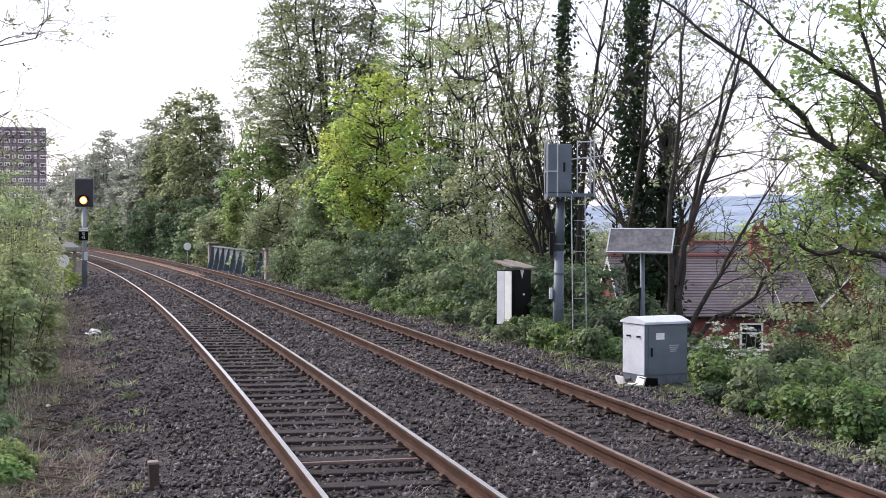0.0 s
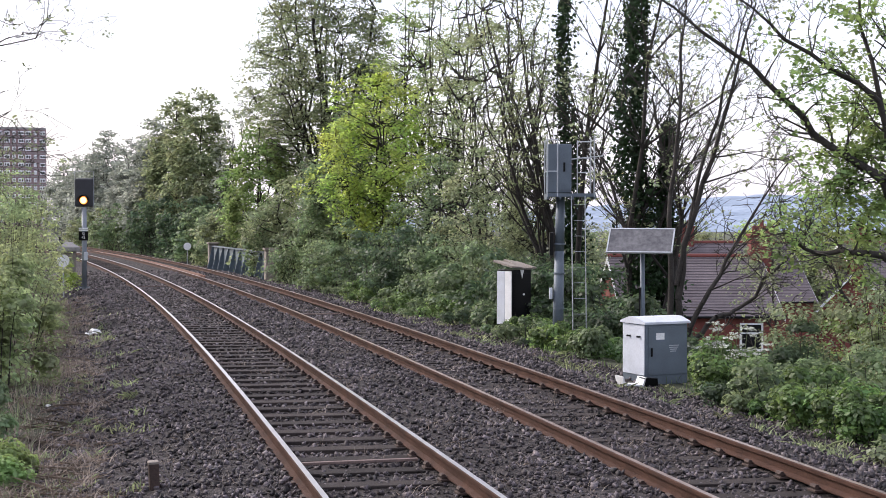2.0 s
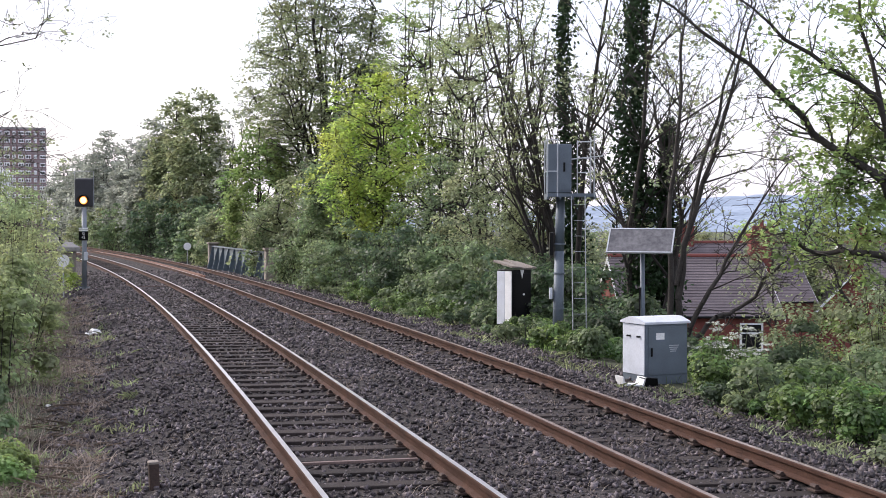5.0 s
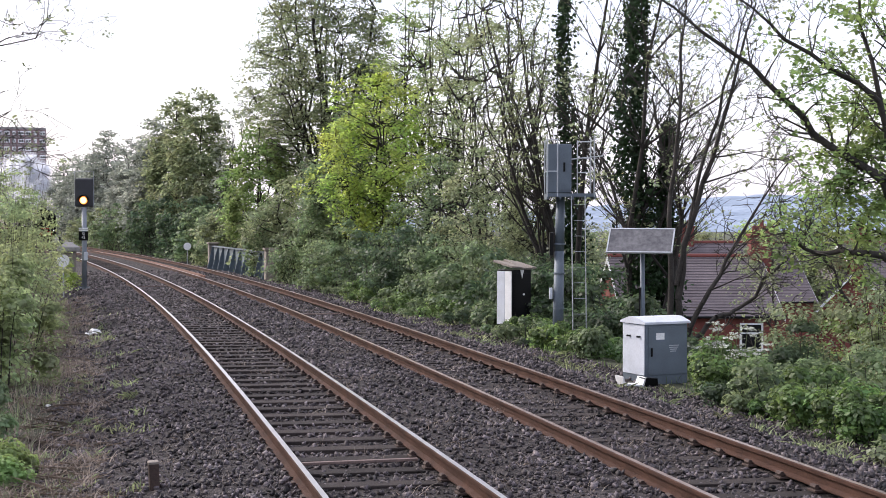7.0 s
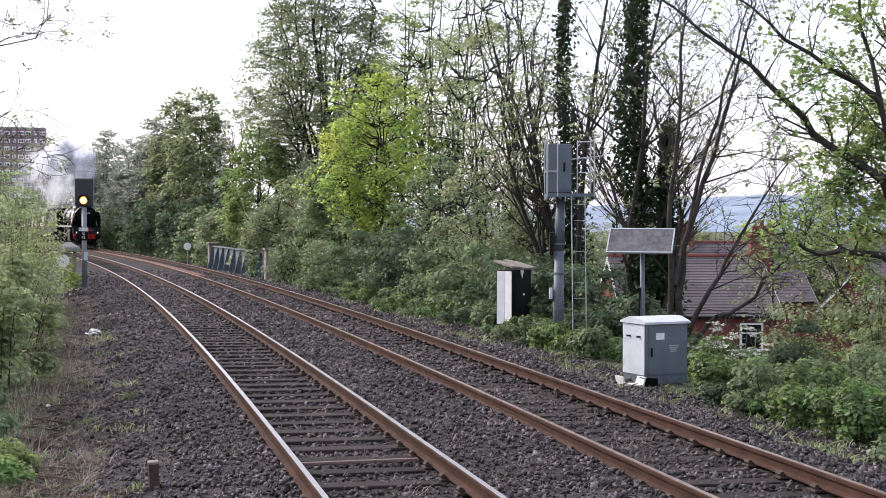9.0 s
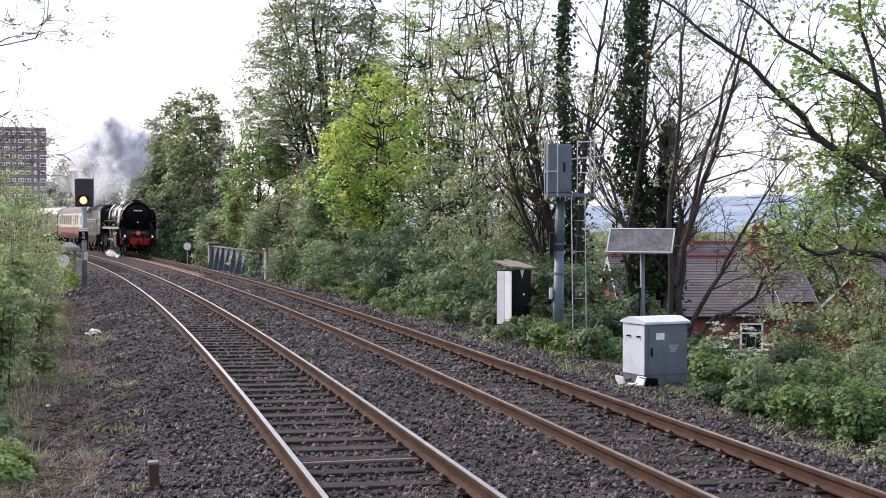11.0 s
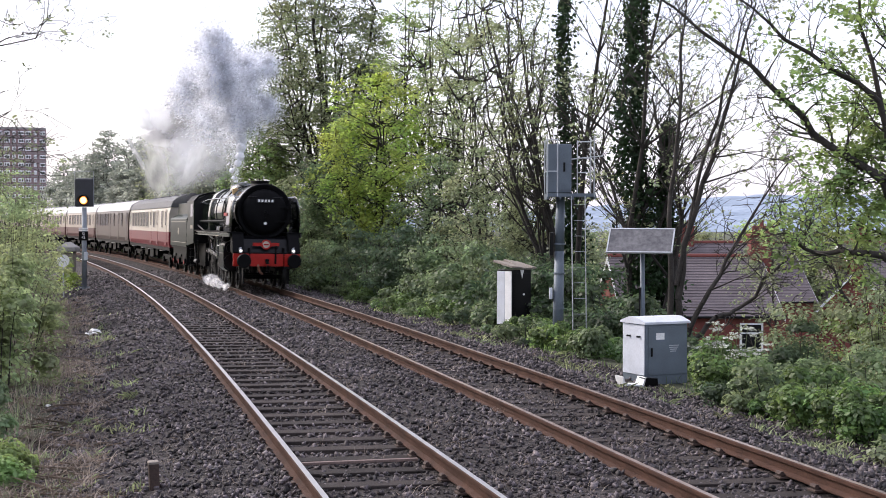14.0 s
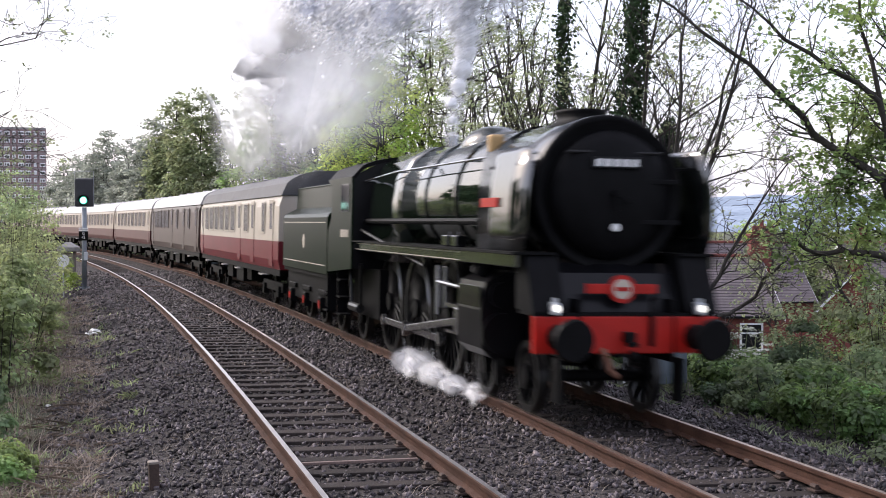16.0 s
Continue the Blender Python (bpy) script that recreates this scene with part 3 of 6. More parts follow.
def full_tree(slope, y, top, low, width, label, leafmat, seed, n=20000, leaf=.1, spray=.5, limbs=12, trunk=.2, swell=.45, fan=.5, group="", skew=0.0, lumps=.22, wood=1.0, name="tree", droop=.35, hollow=.45, twigs=45):
    """A tree with a full crown between the heights low and top: limbs fan up from the trunk, boughs leave them, and each twig ends in sprays of leaves."""
    rnd, rs = random.Random(seed), np.random.RandomState(seed)
    base = place(slope, y, -.15)
    t = thing(name, Matrix.Translation(base), label, "tree", group)
    h, lo = top - base.z, low - base.z
    ph = rs.rand(6) * 6.3

    def radius(u, az):
        r = np.sin(math.pi * np.clip(u, 0, 1) ** swell) ** .7
        return width / 2 * r * (1 + lumps * np.sin(3 * az + ph[0] + 5 * u) * np.sin(7 * u + ph[1]) + lumps * .7 * np.sin(5 * az + ph[2] - 9 * u))

    def inside(k, power):
        u, az = np.empty(0), np.empty(0)
        while len(u) < k:
            uu, aa = rs.rand(4 * k), rs.rand(4 * k) * 2 * math.pi
            ok = rs.rand(4 * k) < (radius(uu, aa) / width * 1.5) ** 1.5
            u, az = np.append(u, uu[ok]), np.append(az, aa[ok])
        u, az = u[:k], az[:k]
        r = radius(u, az) * (hollow + (1 - hollow) * rs.rand(k)) ** power
        return np.stack([r * np.cos(az) + skew * u, r * np.sin(az), lo + u * (h - lo)], -1)

    segs, nodes = [], []

    def bend(p, q, r0, r1, rise, steps, store):
        c = p.lerp(q, .45) + Vector((0, 0, rise))
        a = p
        for k in range(1, steps + 1):
            w = k / steps
            b = p * (1 - w) ** 2 + c * 2 * w * (1 - w) + q * w * w
            if k < steps:
                b = b + Vector((rnd.gauss(0, 1), rnd.gauss(0, 1), rnd.gauss(0, 1))) * (q - p).length * .018
            segs.append((a, b, r0 + (r1 - r0) * (k - 1) / steps, r0 + (r1 - r0) * w))
            store.append(b)
            a = b

    bend(Vector((0, 0, 0)), Vector((skew * .8, 0, lo + (h - lo) * .9)), trunk * wood, trunk * .12 * wood, 0, 9, nodes)
    for q in inside(limbs, 1.6):
        z0 = max(.6, lo * .5 + (q[2] - lo) * fan)
        s0 = Vector((skew * z0 / h, 0, z0))
        bend(s0, Vector(q), trunk * .42 * wood * (1 - .5 * z0 / h), .03 * wood, -.12 * math.hypot(q[0], q[1]), 7, nodes)
    def attach(points, r0, r1, rise, steps, cost):
        have = np.array([p[:] for p in nodes])
        made = []
        for q in points:
            d = have - q
            e = np.sqrt((d * d).sum(1)) + cost * np.maximum(d[:, 2], -.3)
            bend(nodes[int(e.argmin())], Vector(q), r0, r1, rise, steps, made)
        return made
    boughs_at = inside(limbs * 7, .8)
    nodes += attach(boughs_at, .045 * wood, .018 * wood, -.15, 4, 1.2)
    ends = inside(max(60, n // twigs), .55)
    attach(ends, .016 * wood, .008 * wood, .05, 2, .8)
    v, f = limbs_mesh(segs, 5, least=y * .00013)
    arrays("trunk", v, f, M["bark"], t, smooth=True)
    out = ends - np.array([skew * .5, 0, lo + (h - lo) * .35])
    out /= np.linalg.norm(out, axis=1)[:, None] + 1e-9
    v, f = sprays(ends, out, n, leaf, spray, rs, droop=droop)
    arrays("crown", v, f, leafmat, t)
    return t


def bush(slope, y, w, h, label, leafmat, seed, n=5000, leaf=.07, category="bush", depth=None, stalks=True, name="bush", group="undergrowth"):
    """Shrub or bramble: stems and lumpy drifts of leaves."""
    rnd, rs = random.Random(seed), np.random.RandomState(seed)
    base = place(slope, y, -.05)
    t = thing(name, Matrix.Translation(base), label, category, group)
    dd = depth or w
    k = max(10, int(w * dd * 4.5))
    lump = np.stack([rs.uniform(-w / 2, w / 2, k), rs.uniform(-dd / 2, dd / 2, k), np.zeros(k)], -1)
    edge = np.sqrt(np.clip(1 - (lump[:, 0] / w * 2) ** 2 * .7 - (lump[:, 1] / dd * 2) ** 2 * .7, .08, 1))
    lump[:, 2] = h * edge * rs.uniform(.35, .85, k)
    gz = ground_z(lump[:, 0] + base.x, lump[:, 1] + base.y) - base.z
    i = rs.randint(0, k, n)
    q = rs.randn(n, 3)
    q[:, 2] = np.abs(q[:, 2]) * .9 - .25
    q /= np.linalg.norm(q, axis=1)[:, None]
    size = .30 * min(1.3, .3 + h * .3) * rs.uniform(.45, 1.6, k)
    shell = np.where(rs.rand(n) < .8, rs.uniform(.55, 1.3, n), rs.rand(n))
    c = lump[i] + q * (size[i] * shell)[:, None] * np.array([1.1, 1.1, .8])
    low = rs.rand(n) < .25
    c[low, 2] *= rs.rand(low.sum())
    c[:, 2] = np.maximum(c[:, 2], .02) + gz[i]
    v, f = leaves_facing(c, q + np.array([0, 0, .7]), leaf, rs, .4)
    arrays("foliage", v, f, leafmat, t)
    segs = []
    for j in range(k):
        p = Vector((lump[j, 0] * .7, lump[j, 1] * .7, gz[j] - .05))
        q = Vector(lump[j]) + Vector((0, 0, gz[j] + rnd.uniform(0, .25 * h)))
        mid = (p + q) / 2 + Vector((rnd.uniform(-.15, .15), rnd.uniform(-.15, .15), .05))
        segs += [(p, mid, .014, .010), (mid, q, .010, .004)]
    v, f = limbs_mesh(segs, 4)
    arrays("woody_growth", v, f, M["bark"], t)
    return t


def ivy_on(t, segs_base, lean, height, r, seed, n=5000):
    """Ivy cloak up a trunk, as a part of the tree."""
    rs = np.random.RandomState(seed)
    h = rs.rand(n) ** 1.5 * height
    az = rs.rand(n) * 2 * math.pi
    rr = r * (1.1 + .8 * rs.rand(n)) * (1.15 - .8 * h / height) * (.85 + .45 * np.sin(h * 2.1 + az) * np.cos(h * .8 + seed))
    l = np.array(lean) / lean[2]
    c = np.stack([l[0] * h + .16 * np.sin(h * .75 + seed) + np.cos(az) * rr, l[1] * h + np.sin(az) * rr, h], -1) + np.array(segs_base)
    c += rs.randn(n, 3) * np.where(rs.rand(n, 1) < .3, .2, .06)
    v, f = leaves_at(c, .075, rs)
    arrays("ivy", v, f, M["leaf_ivy"], t)


# woods straight ahead, beyond the outside of the bend
FAR = "leafy spring tree in the wood beside the bend"
# haze is painted in: the farther trees take paler, greyed leaves
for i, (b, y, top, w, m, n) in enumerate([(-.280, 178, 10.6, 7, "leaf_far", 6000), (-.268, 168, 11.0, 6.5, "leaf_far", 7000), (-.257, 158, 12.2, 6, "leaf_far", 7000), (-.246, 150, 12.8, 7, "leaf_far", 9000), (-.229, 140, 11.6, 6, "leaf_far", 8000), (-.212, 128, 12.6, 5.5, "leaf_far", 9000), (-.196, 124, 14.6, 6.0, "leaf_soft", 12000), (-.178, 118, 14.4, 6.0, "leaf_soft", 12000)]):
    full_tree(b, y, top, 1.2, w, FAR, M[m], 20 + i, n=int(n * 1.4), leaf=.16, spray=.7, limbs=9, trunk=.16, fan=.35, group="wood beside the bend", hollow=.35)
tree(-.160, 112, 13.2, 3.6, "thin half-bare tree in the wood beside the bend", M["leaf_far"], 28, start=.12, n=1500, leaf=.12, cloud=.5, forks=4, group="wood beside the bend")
for i, (b, y, w, h, m) in enumerate([(-.246, 142, 8, 5.5, "leaf_soft"), (-.226, 130, 8, 6.0, "leaf_mid"), (-.202, 116, 7, 6.5, "leaf_dark"), (-.180, 106, 6, 6.5, "leaf_dark"), (-.168, 96, 5, 5.0, "leaf_mid"), (-.150, 88, 5, 5.0, "leaf_soft"), (-.126, 78, 3.0, 5.0, "leaf_soft")]):
    bush(b, y, w, h, "dense green thicket at the foot of the wood", M[m], 40 + i, n=7000, leaf=.14, depth=5)

# tall trees along the embankment
full_tree(-.088, 82, 21.5, 3.5, 9.6, "tall spreading sycamore in young leaf on the embankment", M["leaf_soft"], 3, n=50000, leaf=.092, spray=.5, limbs=34, trunk=.30, swell=.62, fan=.22, hollow=.2, lumps=.12, twigs=24)
full_tree(-.135, 79, 8.6, 1.5, 4.4, "leafy sycamore boughs low on the embankment", M["leaf_lime2"], 5, n=12000, leaf=.10, spray=.45, limbs=8, trunk=.14, fan=.3)
full_tree(-.100, 68, 5.6, .2, 5.4, "young leafy tree at the embankment edge", M["leaf_soft"], 15, n=15000, leaf=.07, spray=.4, limbs=10, trunk=.12, fan=.2)
full_tree(-.070, 64, 7.6, .5, 4.6, "dark-leaved tree behind the maple", M["leaf_mid"], 26, n=17000, leaf=.085, spray=.42, limbs=10, trunk=.15, fan=.25)
full_tree(-.048, 60, 9.2, 1.8, 4.6, "bright lime-green maple in fresh leaf", M["leaf_lime"], 6, n=13500, leaf=.085, spray=.5, limbs=12, trunk=.13, swell=.8, fan=.35, droop=.55, lumps=.5, hollow=.25)
full_tree(-.028, 67, 14.5, 6.0, 3.0, "upper shoots of a maple in yellow-green leaf", M["leaf_lime2"], 27, n=4200, leaf=.075, spray=.4, limbs=8, trunk=.12, fan=.6)
for i, (b, y, top, w, n, m) in enumerate([(-.010, 66, 15.5, 4.2, 6500, "leaf_pale"), (.008, 62, 14.5, 3.6, 5500, "leaf_soft"), (.026, 60, 14.5, 4.4, 5500, "leaf_pale"), (.052, 54, 14, 4.5, 4800, "leaf_soft")]):
    t = full_tree(b, y, top, 1.5, w, "slender tree in thin spring leaf, ivy round its stem", M[m], 7 + i, n=n, leaf=.068, spray=.42, limbs=13, trunk=.10, swell=.8, fan=.45, hollow=.2, group="slender trees on the bank")
    ivy_on(t, (0, 0, 0), (.01, 0, 1), 7.5, .22, 170 + i, 2600)
full_tree(-.002, 54, 5.6, .3, 4.0, "bushy young tree on the bank", M["leaf_mid"], 16, n=11000, leaf=.062, spray=.36, limbs=8, trunk=.09, fan=.2)
full_tree(.030, 48, 5.4, .3, 3.8, "bushy young tree on the bank", M["leaf_soft"], 17, n=9500, leaf=.058, spray=.34, limbs=8, trunk=.09, fan=.2)
full_tree(.070, 45, 5.2, .3, 3.2, "bushy young tree on the bank", M["leaf_soft"], 18, n=8000, leaf=.055, spray=.32, limbs=8, trunk=.09, fan=.2)
t = tree(.092, 43, 13.5, 5.0, "ivy-clad tree with bare upper limbs", M["leaf_soft"], 10, start=.35, lean=(-.03, 0, 1), n=4200, leaf=.06, cloud=.35, stems=4, fan=.22, up=.62, radius=.12, forks=3)
ivy_on(t, (.15, 0, 0), (-.02, 0, 1), 15, .19, 10, 8000)
t = tree(.148, 39, 12.5, 5.6, "ivy-clad tree with several bare stems", M["leaf_soft"], 11, start=.3, n=3600, leaf=.06, cloud=.35, stems=5, fan=.24, up=.62, radius=.11)
ivy_on(t, (-.15, 0, 0), (-.01, 0, 1), 15, .33, 11, 14000)
ivy_on(t, (.45, .2, 0), (.05, 0, 1), 8, .22, 31, 6000)


def crooked(y, base, limbs, label, leafmat, seed, n, leaf, cloud, twig=1.0, r0=.09, steps=3, thin=-9.0):
    """A tree drawn limb by limb; limbs hold (metres aside per metre ahead, height) at distance y, base first."""
    rnd, rs = random.Random(seed), np.random.RandomState(seed)
    o = place(base, y, -.15)
    t = thing("tree", Matrix.Translation(o), label, "tree")
    segs, tips = [], []

    def shoot(p, d, L, r, lev):
        for k in range(4):
            d2 = (d + Vector((rnd.gauss(0, .2), rnd.gauss(0, .2), rnd.gauss(0, .18)))).normalized()
            q = p + d2 * (L / 4)
            segs.append((p, q, max(y * .00025, r * (1 - .2 * k)), max(y * .0002, r * (1 - .2 * (k + 1)))))
            if lev < steps and k > 0:
                shoot(q, (d2 + Vector((rnd.uniform(-.9, .9), rnd.uniform(-.9, .9), rnd.uniform(-.5, .7)))).normalized(), L * .55, r * .55, lev + 1)
            if lev >= 2:
                tips.append(q)
            p, d = q, d2

    for wgt, pts in limbs:
        w = [Vector((b * y, y + rnd.uniform(-.3, .3), z)) - o for b, z in pts]
        w[0] = Vector((w[0].x, 0, w[0].z))
        # bend the limb finely
        fine_pts = []
        for a, b in zip(w, w[1:]):
            for k in range(4):
                fine_pts.append(a.lerp(b, k / 4) + Vector((rnd.gauss(0, .04), rnd.gauss(0, .04), rnd.gauss(0, .04))) * (k > 0))
        fine_pts.append(w[-1])
        m = len(fine_pts)
        for k, (a, b) in enumerate(zip(fine_pts, fine_pts[1:])):
            ra, rb = r0 * wgt * (1 - .85 * k / m), r0 * wgt * (1 - .85 * (k + 1) / m)
            segs.append((a, b, ra, rb))
            if k > m * .25:
                for _ in range(2):
                    shoot(b, ((b - a).normalized() * .8 + Vector((rnd.uniform(-1, 1), rnd.uniform(-1, 1), rnd.uniform(-.4, .8)))).normalized(), twig * rnd.uniform(.5, 1.2), rb * .45, 1)
    v, f = limbs_mesh(segs)
    arrays("trunk", v, f, M["bark"], t, smooth=True)
    tp = np.array([q[:] for q in tips])
    wt = rs.gamma(.8, 1, len(tp)) * np.clip(((tp[:, 0] + o.x) / y - thin) * 12, .06, 1)
    pick = tp[rs.choice(len(tp), max(30, n // 8), p=wt / wt.sum())]
    v, f = sprays(pick, rs.randn(len(pick), 3) * np.array([1, 1, .2]), n, leaf, cloud, rs, each=7, droop=.7, thick=.3)
    arrays("crown", v, f, leafmat, t)
    return t


crooked(31, .173, [(1.0, [(.173, -.6), (.178, 1.9), (.205, 4.6), (.228, 7.4)]), (.8, [(.175, -.5), (.19, .6), (.215, 1.9), (.257, 3.9)]), (.8, [(.17, -.6), (.167, 2.5), (.175, 4.8), (.178, 7.6)]), (.7, [(.176, -.5), (.20, .3), (.222, .5), (.252, 1.6), (.27, 2.6)]), (.6, [(.172, 1.0), (.19, 3.6), (.215, 6.2), (.223, 7.6)])], "many-stemmed tree with dark crooked branches", M["leaf_soft"], 12, 1500, .05, .16, 1.3, .10)
crooked(22, .352, [(1.0, [(.352, -1.0), (.345, 1.6), (.328, 3.9), (.308, 6.2)]), (.9, [(.350, 2.0), (.322, 3.1), (.275, 3.9), (.228, 5.0), (.150, 6.1)]), (.7, [(.349, 1.7), (.31, 1.95), (.277, 1.95), (.245, 2.25)]), (.6, [(.34, 2.6), (.32, 4.4), (.25, 5.4), (.20, 6.4)]), (.5, [(.347, 1.5), (.335, 2.9), (.318, 3.3), (.30, 3.0)])], "tree with dark spreading limbs and fresh green leaves", M["leaf_lime2"], 13, 6500, .05, .2, .75, .11, thin=.225)
t = full_tree(.342, 31, 10.5, 2.4, 3.6, "leafy tree with an ivy-clad trunk", M["leaf_lime2"], 34, n=3200, leaf=.05, spray=.3, limbs=12, trunk=.13, fan=.4)
ivy_on(t, (0, 0, 0), (.01, 0, 1), 7.0, .2, 174, 3500)
crooked(27, .315, [(1.0, [(.315, -1.5), (.305, .6), (.29, 1.5), (.27, 2.0)]), (.9, [(.315, -1.2), (.325, 1.0), (.335, 2.2)])], "small leafy tree on the bank", M["leaf_lime2"], 33, 2400, .042, .22, .9, .05)
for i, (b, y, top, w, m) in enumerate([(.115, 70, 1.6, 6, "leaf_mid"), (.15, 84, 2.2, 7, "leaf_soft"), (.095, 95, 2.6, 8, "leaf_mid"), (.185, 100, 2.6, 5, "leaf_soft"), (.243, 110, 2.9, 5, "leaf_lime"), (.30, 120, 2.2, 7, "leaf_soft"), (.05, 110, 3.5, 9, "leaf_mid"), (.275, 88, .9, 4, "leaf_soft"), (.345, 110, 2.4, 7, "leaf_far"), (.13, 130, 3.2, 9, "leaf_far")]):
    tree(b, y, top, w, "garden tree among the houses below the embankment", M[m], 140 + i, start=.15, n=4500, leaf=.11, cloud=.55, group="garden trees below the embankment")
tree(.325, 36, 2.4, 3.0, "thin tree in fresh leaf on the bank", M["leaf_soft"], 14, start=.15, n=3000, leaf=.055, cloud=.35, wood=.6)
tree(.255, 46, 3.2, 4, "thin tree in fresh leaf on the bank", M["leaf_soft"], 19, start=.15, n=1600, leaf=.06, cloud=.4, wood=.6)

# undergrowth on the embankment edge
for i, (b, y, w, h, m) in enumerate([(-.115, 68, 4, 3.6, "leaf_mid"), (-.088, 62, 4.5, 3.6, "leaf_mid"), (-.062, 56, 4.5, 3.6, "leaf_mid"), (-.036, 52, 4, 3.6, "leaf_dark"), (-.012, 48, 4, 3.8, "leaf_dark"), (.014, 45, 3.6, 3.6, "leaf_mid"), (.036, 42, 3.2, 3.2, "leaf_mid"), (.058, 40, 3.0, 3.2, "leaf_dark"), (.083, 38, 3, 3.0, "leaf_dark"), (.105, 37, 3.2, 3.0, "leaf_dark"), (.13, 35, 3.0, 3.0, "leaf_dark"), (.155, 33, 2.8, 2.4, "leaf_dark"), (.18, 30, 2.4, 1.6, "leaf_dark")]):
    bush(b, y, w, h, "dense hedge-like undergrowth on the embankment", M[m], 60 + i, n=6800, leaf=.066, depth=2.6)
for i, (b, y, w, h, m) in enumerate([(-.075, 57, 3, .9, "leaf_nettle"), (-.045, 48.5, 2.6, .9, "leaf_nettle"), (-.02, 43.8, 2.5, .9, "leaf_nettle"), (.01, 40.8, 2.2, 1.0, "leaf_nettle"), (.035, 37.6, 2.0, .9, "leaf_mid"), (.066, 34, 1.6, 1.0, "leaf_nettle"), (.10, 30.6, 2.0, .8, "leaf_nettle"), (.118, 28.4, 1.6, .8, "leaf_mid"), (.211, 25.8, 1.3, 1.1, "leaf_nettle"), (.232, 22.8, 1.6, 1.0, "leaf_nettle"), (.26, 20.8, 2.0, .95, "leaf_mid"), (.285, 19.3, 1.8, .9, "leaf_nettle"), (.312, 18.0, 1.6, .8, "leaf_nettle"), (.34, 21, 2.6, 1.7, "leaf_mid"), (.285, 24, 2.2, 1.5, "leaf_mid"), (.25, 27, 2.2, 1.2, "leaf_dark"), (.31, 28, 3, 1.9, "leaf_mid"), (.222, 28, 1.6, 1.1, "leaf_mid"), (.264, 25.5, 1.1, 2.6, "leaf_dark"), (.285, 27, 2.2, 3.2, "leaf_soft"), (.318, 26.5, 2.4, 4.0, "leaf_lime2"), (.348, 25, 2.4, 4.0, "leaf_soft")]):
    bush(b, y, w, h, "low brambles and nettles beside the ballast", M[m], 90 + i, n=4600, leaf=.045, depth=1.5)

rnd = random.Random(31)
for i in range(26):
    s = 9 + i * 2.1 + rnd.uniform(-.5, .5)
    x, y, _ = line_at(s, 7.25 + rnd.uniform(-.15, .5))
    if abs(x / y - .158) > .04:
        bush(x / y, y, rnd.uniform(1.2, 2.0), rnd.uniform(.35, .8), "trailing brambles at the edge of the ballast", M[rnd.choice(["leaf_nettle", "leaf_mid", "leaf_mid", "leaf_dark"])], 200 + i, n=1700, leaf=.042, depth=1.1)

# scrub on the near side of the line
for i, (b, y, w, h, m) in enumerate([(-.333, 60, 5.5, 7.2, "leaf_pale"), (-.336, 52, 5, 6.2, "leaf_pale"), (-.338, 44, 4.4, 5.2, "leaf_pale"), (-.342, 36, 3.8, 4.4, "leaf_pale"), (-.332, 29, 2.4, 2.8, "leaf_pale"), (-.335, 23, 2.0, 2.2, "leaf_pale"), (-.335, 17.5, 1.4, .9, "leaf_mid"), (-.33, 14.8, 1.0, .4, "leaf_lime2")]):
    bush(b, y, w, h, "pale green scrub beside the line", M[m], 120 + i, n=7000, leaf=.055 if y > 20 else .03, depth=w * .8, group="scrub beside the line")


# boughs that hang in from a tree beside the camera
crooked(9.0, -.80, [(1.0, [(-.80, -.5), (-.78, 1.2), (-.77, 2.4), (-.74, 4.6)]),
                    (.13, [(-.77, 2.5), (-.45, 3.15), (-.345, 3.50), (-.30, 3.76), (-.272, 3.92), (-.248, 4.05)]),
                    (.11, [(-.77, 2.6), (-.40, 3.55), (-.335, 3.66), (-.30, 3.70), (-.272, 3.66)]),
                    (.09, [(-.77, 2.3), (-.42, 3.05), (-.335, 3.20), (-.315, 3.10), (-.305, 2.98), (-.298, 2.86)]),
                    (.08, [(-.77, 2.1), (-.42, 2.85), (-.345, 2.95), (-.325, 2.92), (-.312, 2.84)])],
        "tree with thin overhanging twigs in young leaf", M["leaf_soft"], 77, 520, .013, .04, .24, .065, steps=2)


# grass, dead stalks and small weeds along both edges of the ballast
def blades(name, n, s0, s1, d0, d1, h, w, material, seed, label, category, lean=.5):
    rs = np.random.RandomState(seed)
    tuft = n // 14
    s, d = s0 + (s1 - s0) * rs.rand(tuft) ** 1.3, rs.uniform(d0, d1, tuft)
    i = rs.randint(0, tuft, n)
    a = np.interp(s, SS, ANG)
    x = (np.interp(s, SS, CX) + np.sin(a) * d)[i] + rs.randn(n) * .10
    y = (np.interp(s, SS, CY) - np.cos(a) * d)[i] + rs.randn(n) * .10
    z = ground_z(x, y) - .01
    az, hh = rs.rand(n) * 2 * math.pi, h * rs.uniform(.35, 1.2, n)
    ln = np.abs(rs.randn(n)) * lean
    tip = np.stack([np.cos(az) * ln * hh, np.sin(az) * ln * hh, hh], -1)
    side = np.stack([-np.sin(az + .7), np.cos(az + .7), 0 * az], -1) * w
    p = np.stack([x, y, z], -1)
    mid = p + tip * np.array([.35, .35, .6])
    v = np.stack([p - side, p + side, mid + side * .7, p + tip, mid - side * .7], 1).reshape(-1, 3)
    f = np.arange(5 * n).reshape(n, 5)
    return tagged(arrays(name, v, f, material), label, category, kind="stuff")


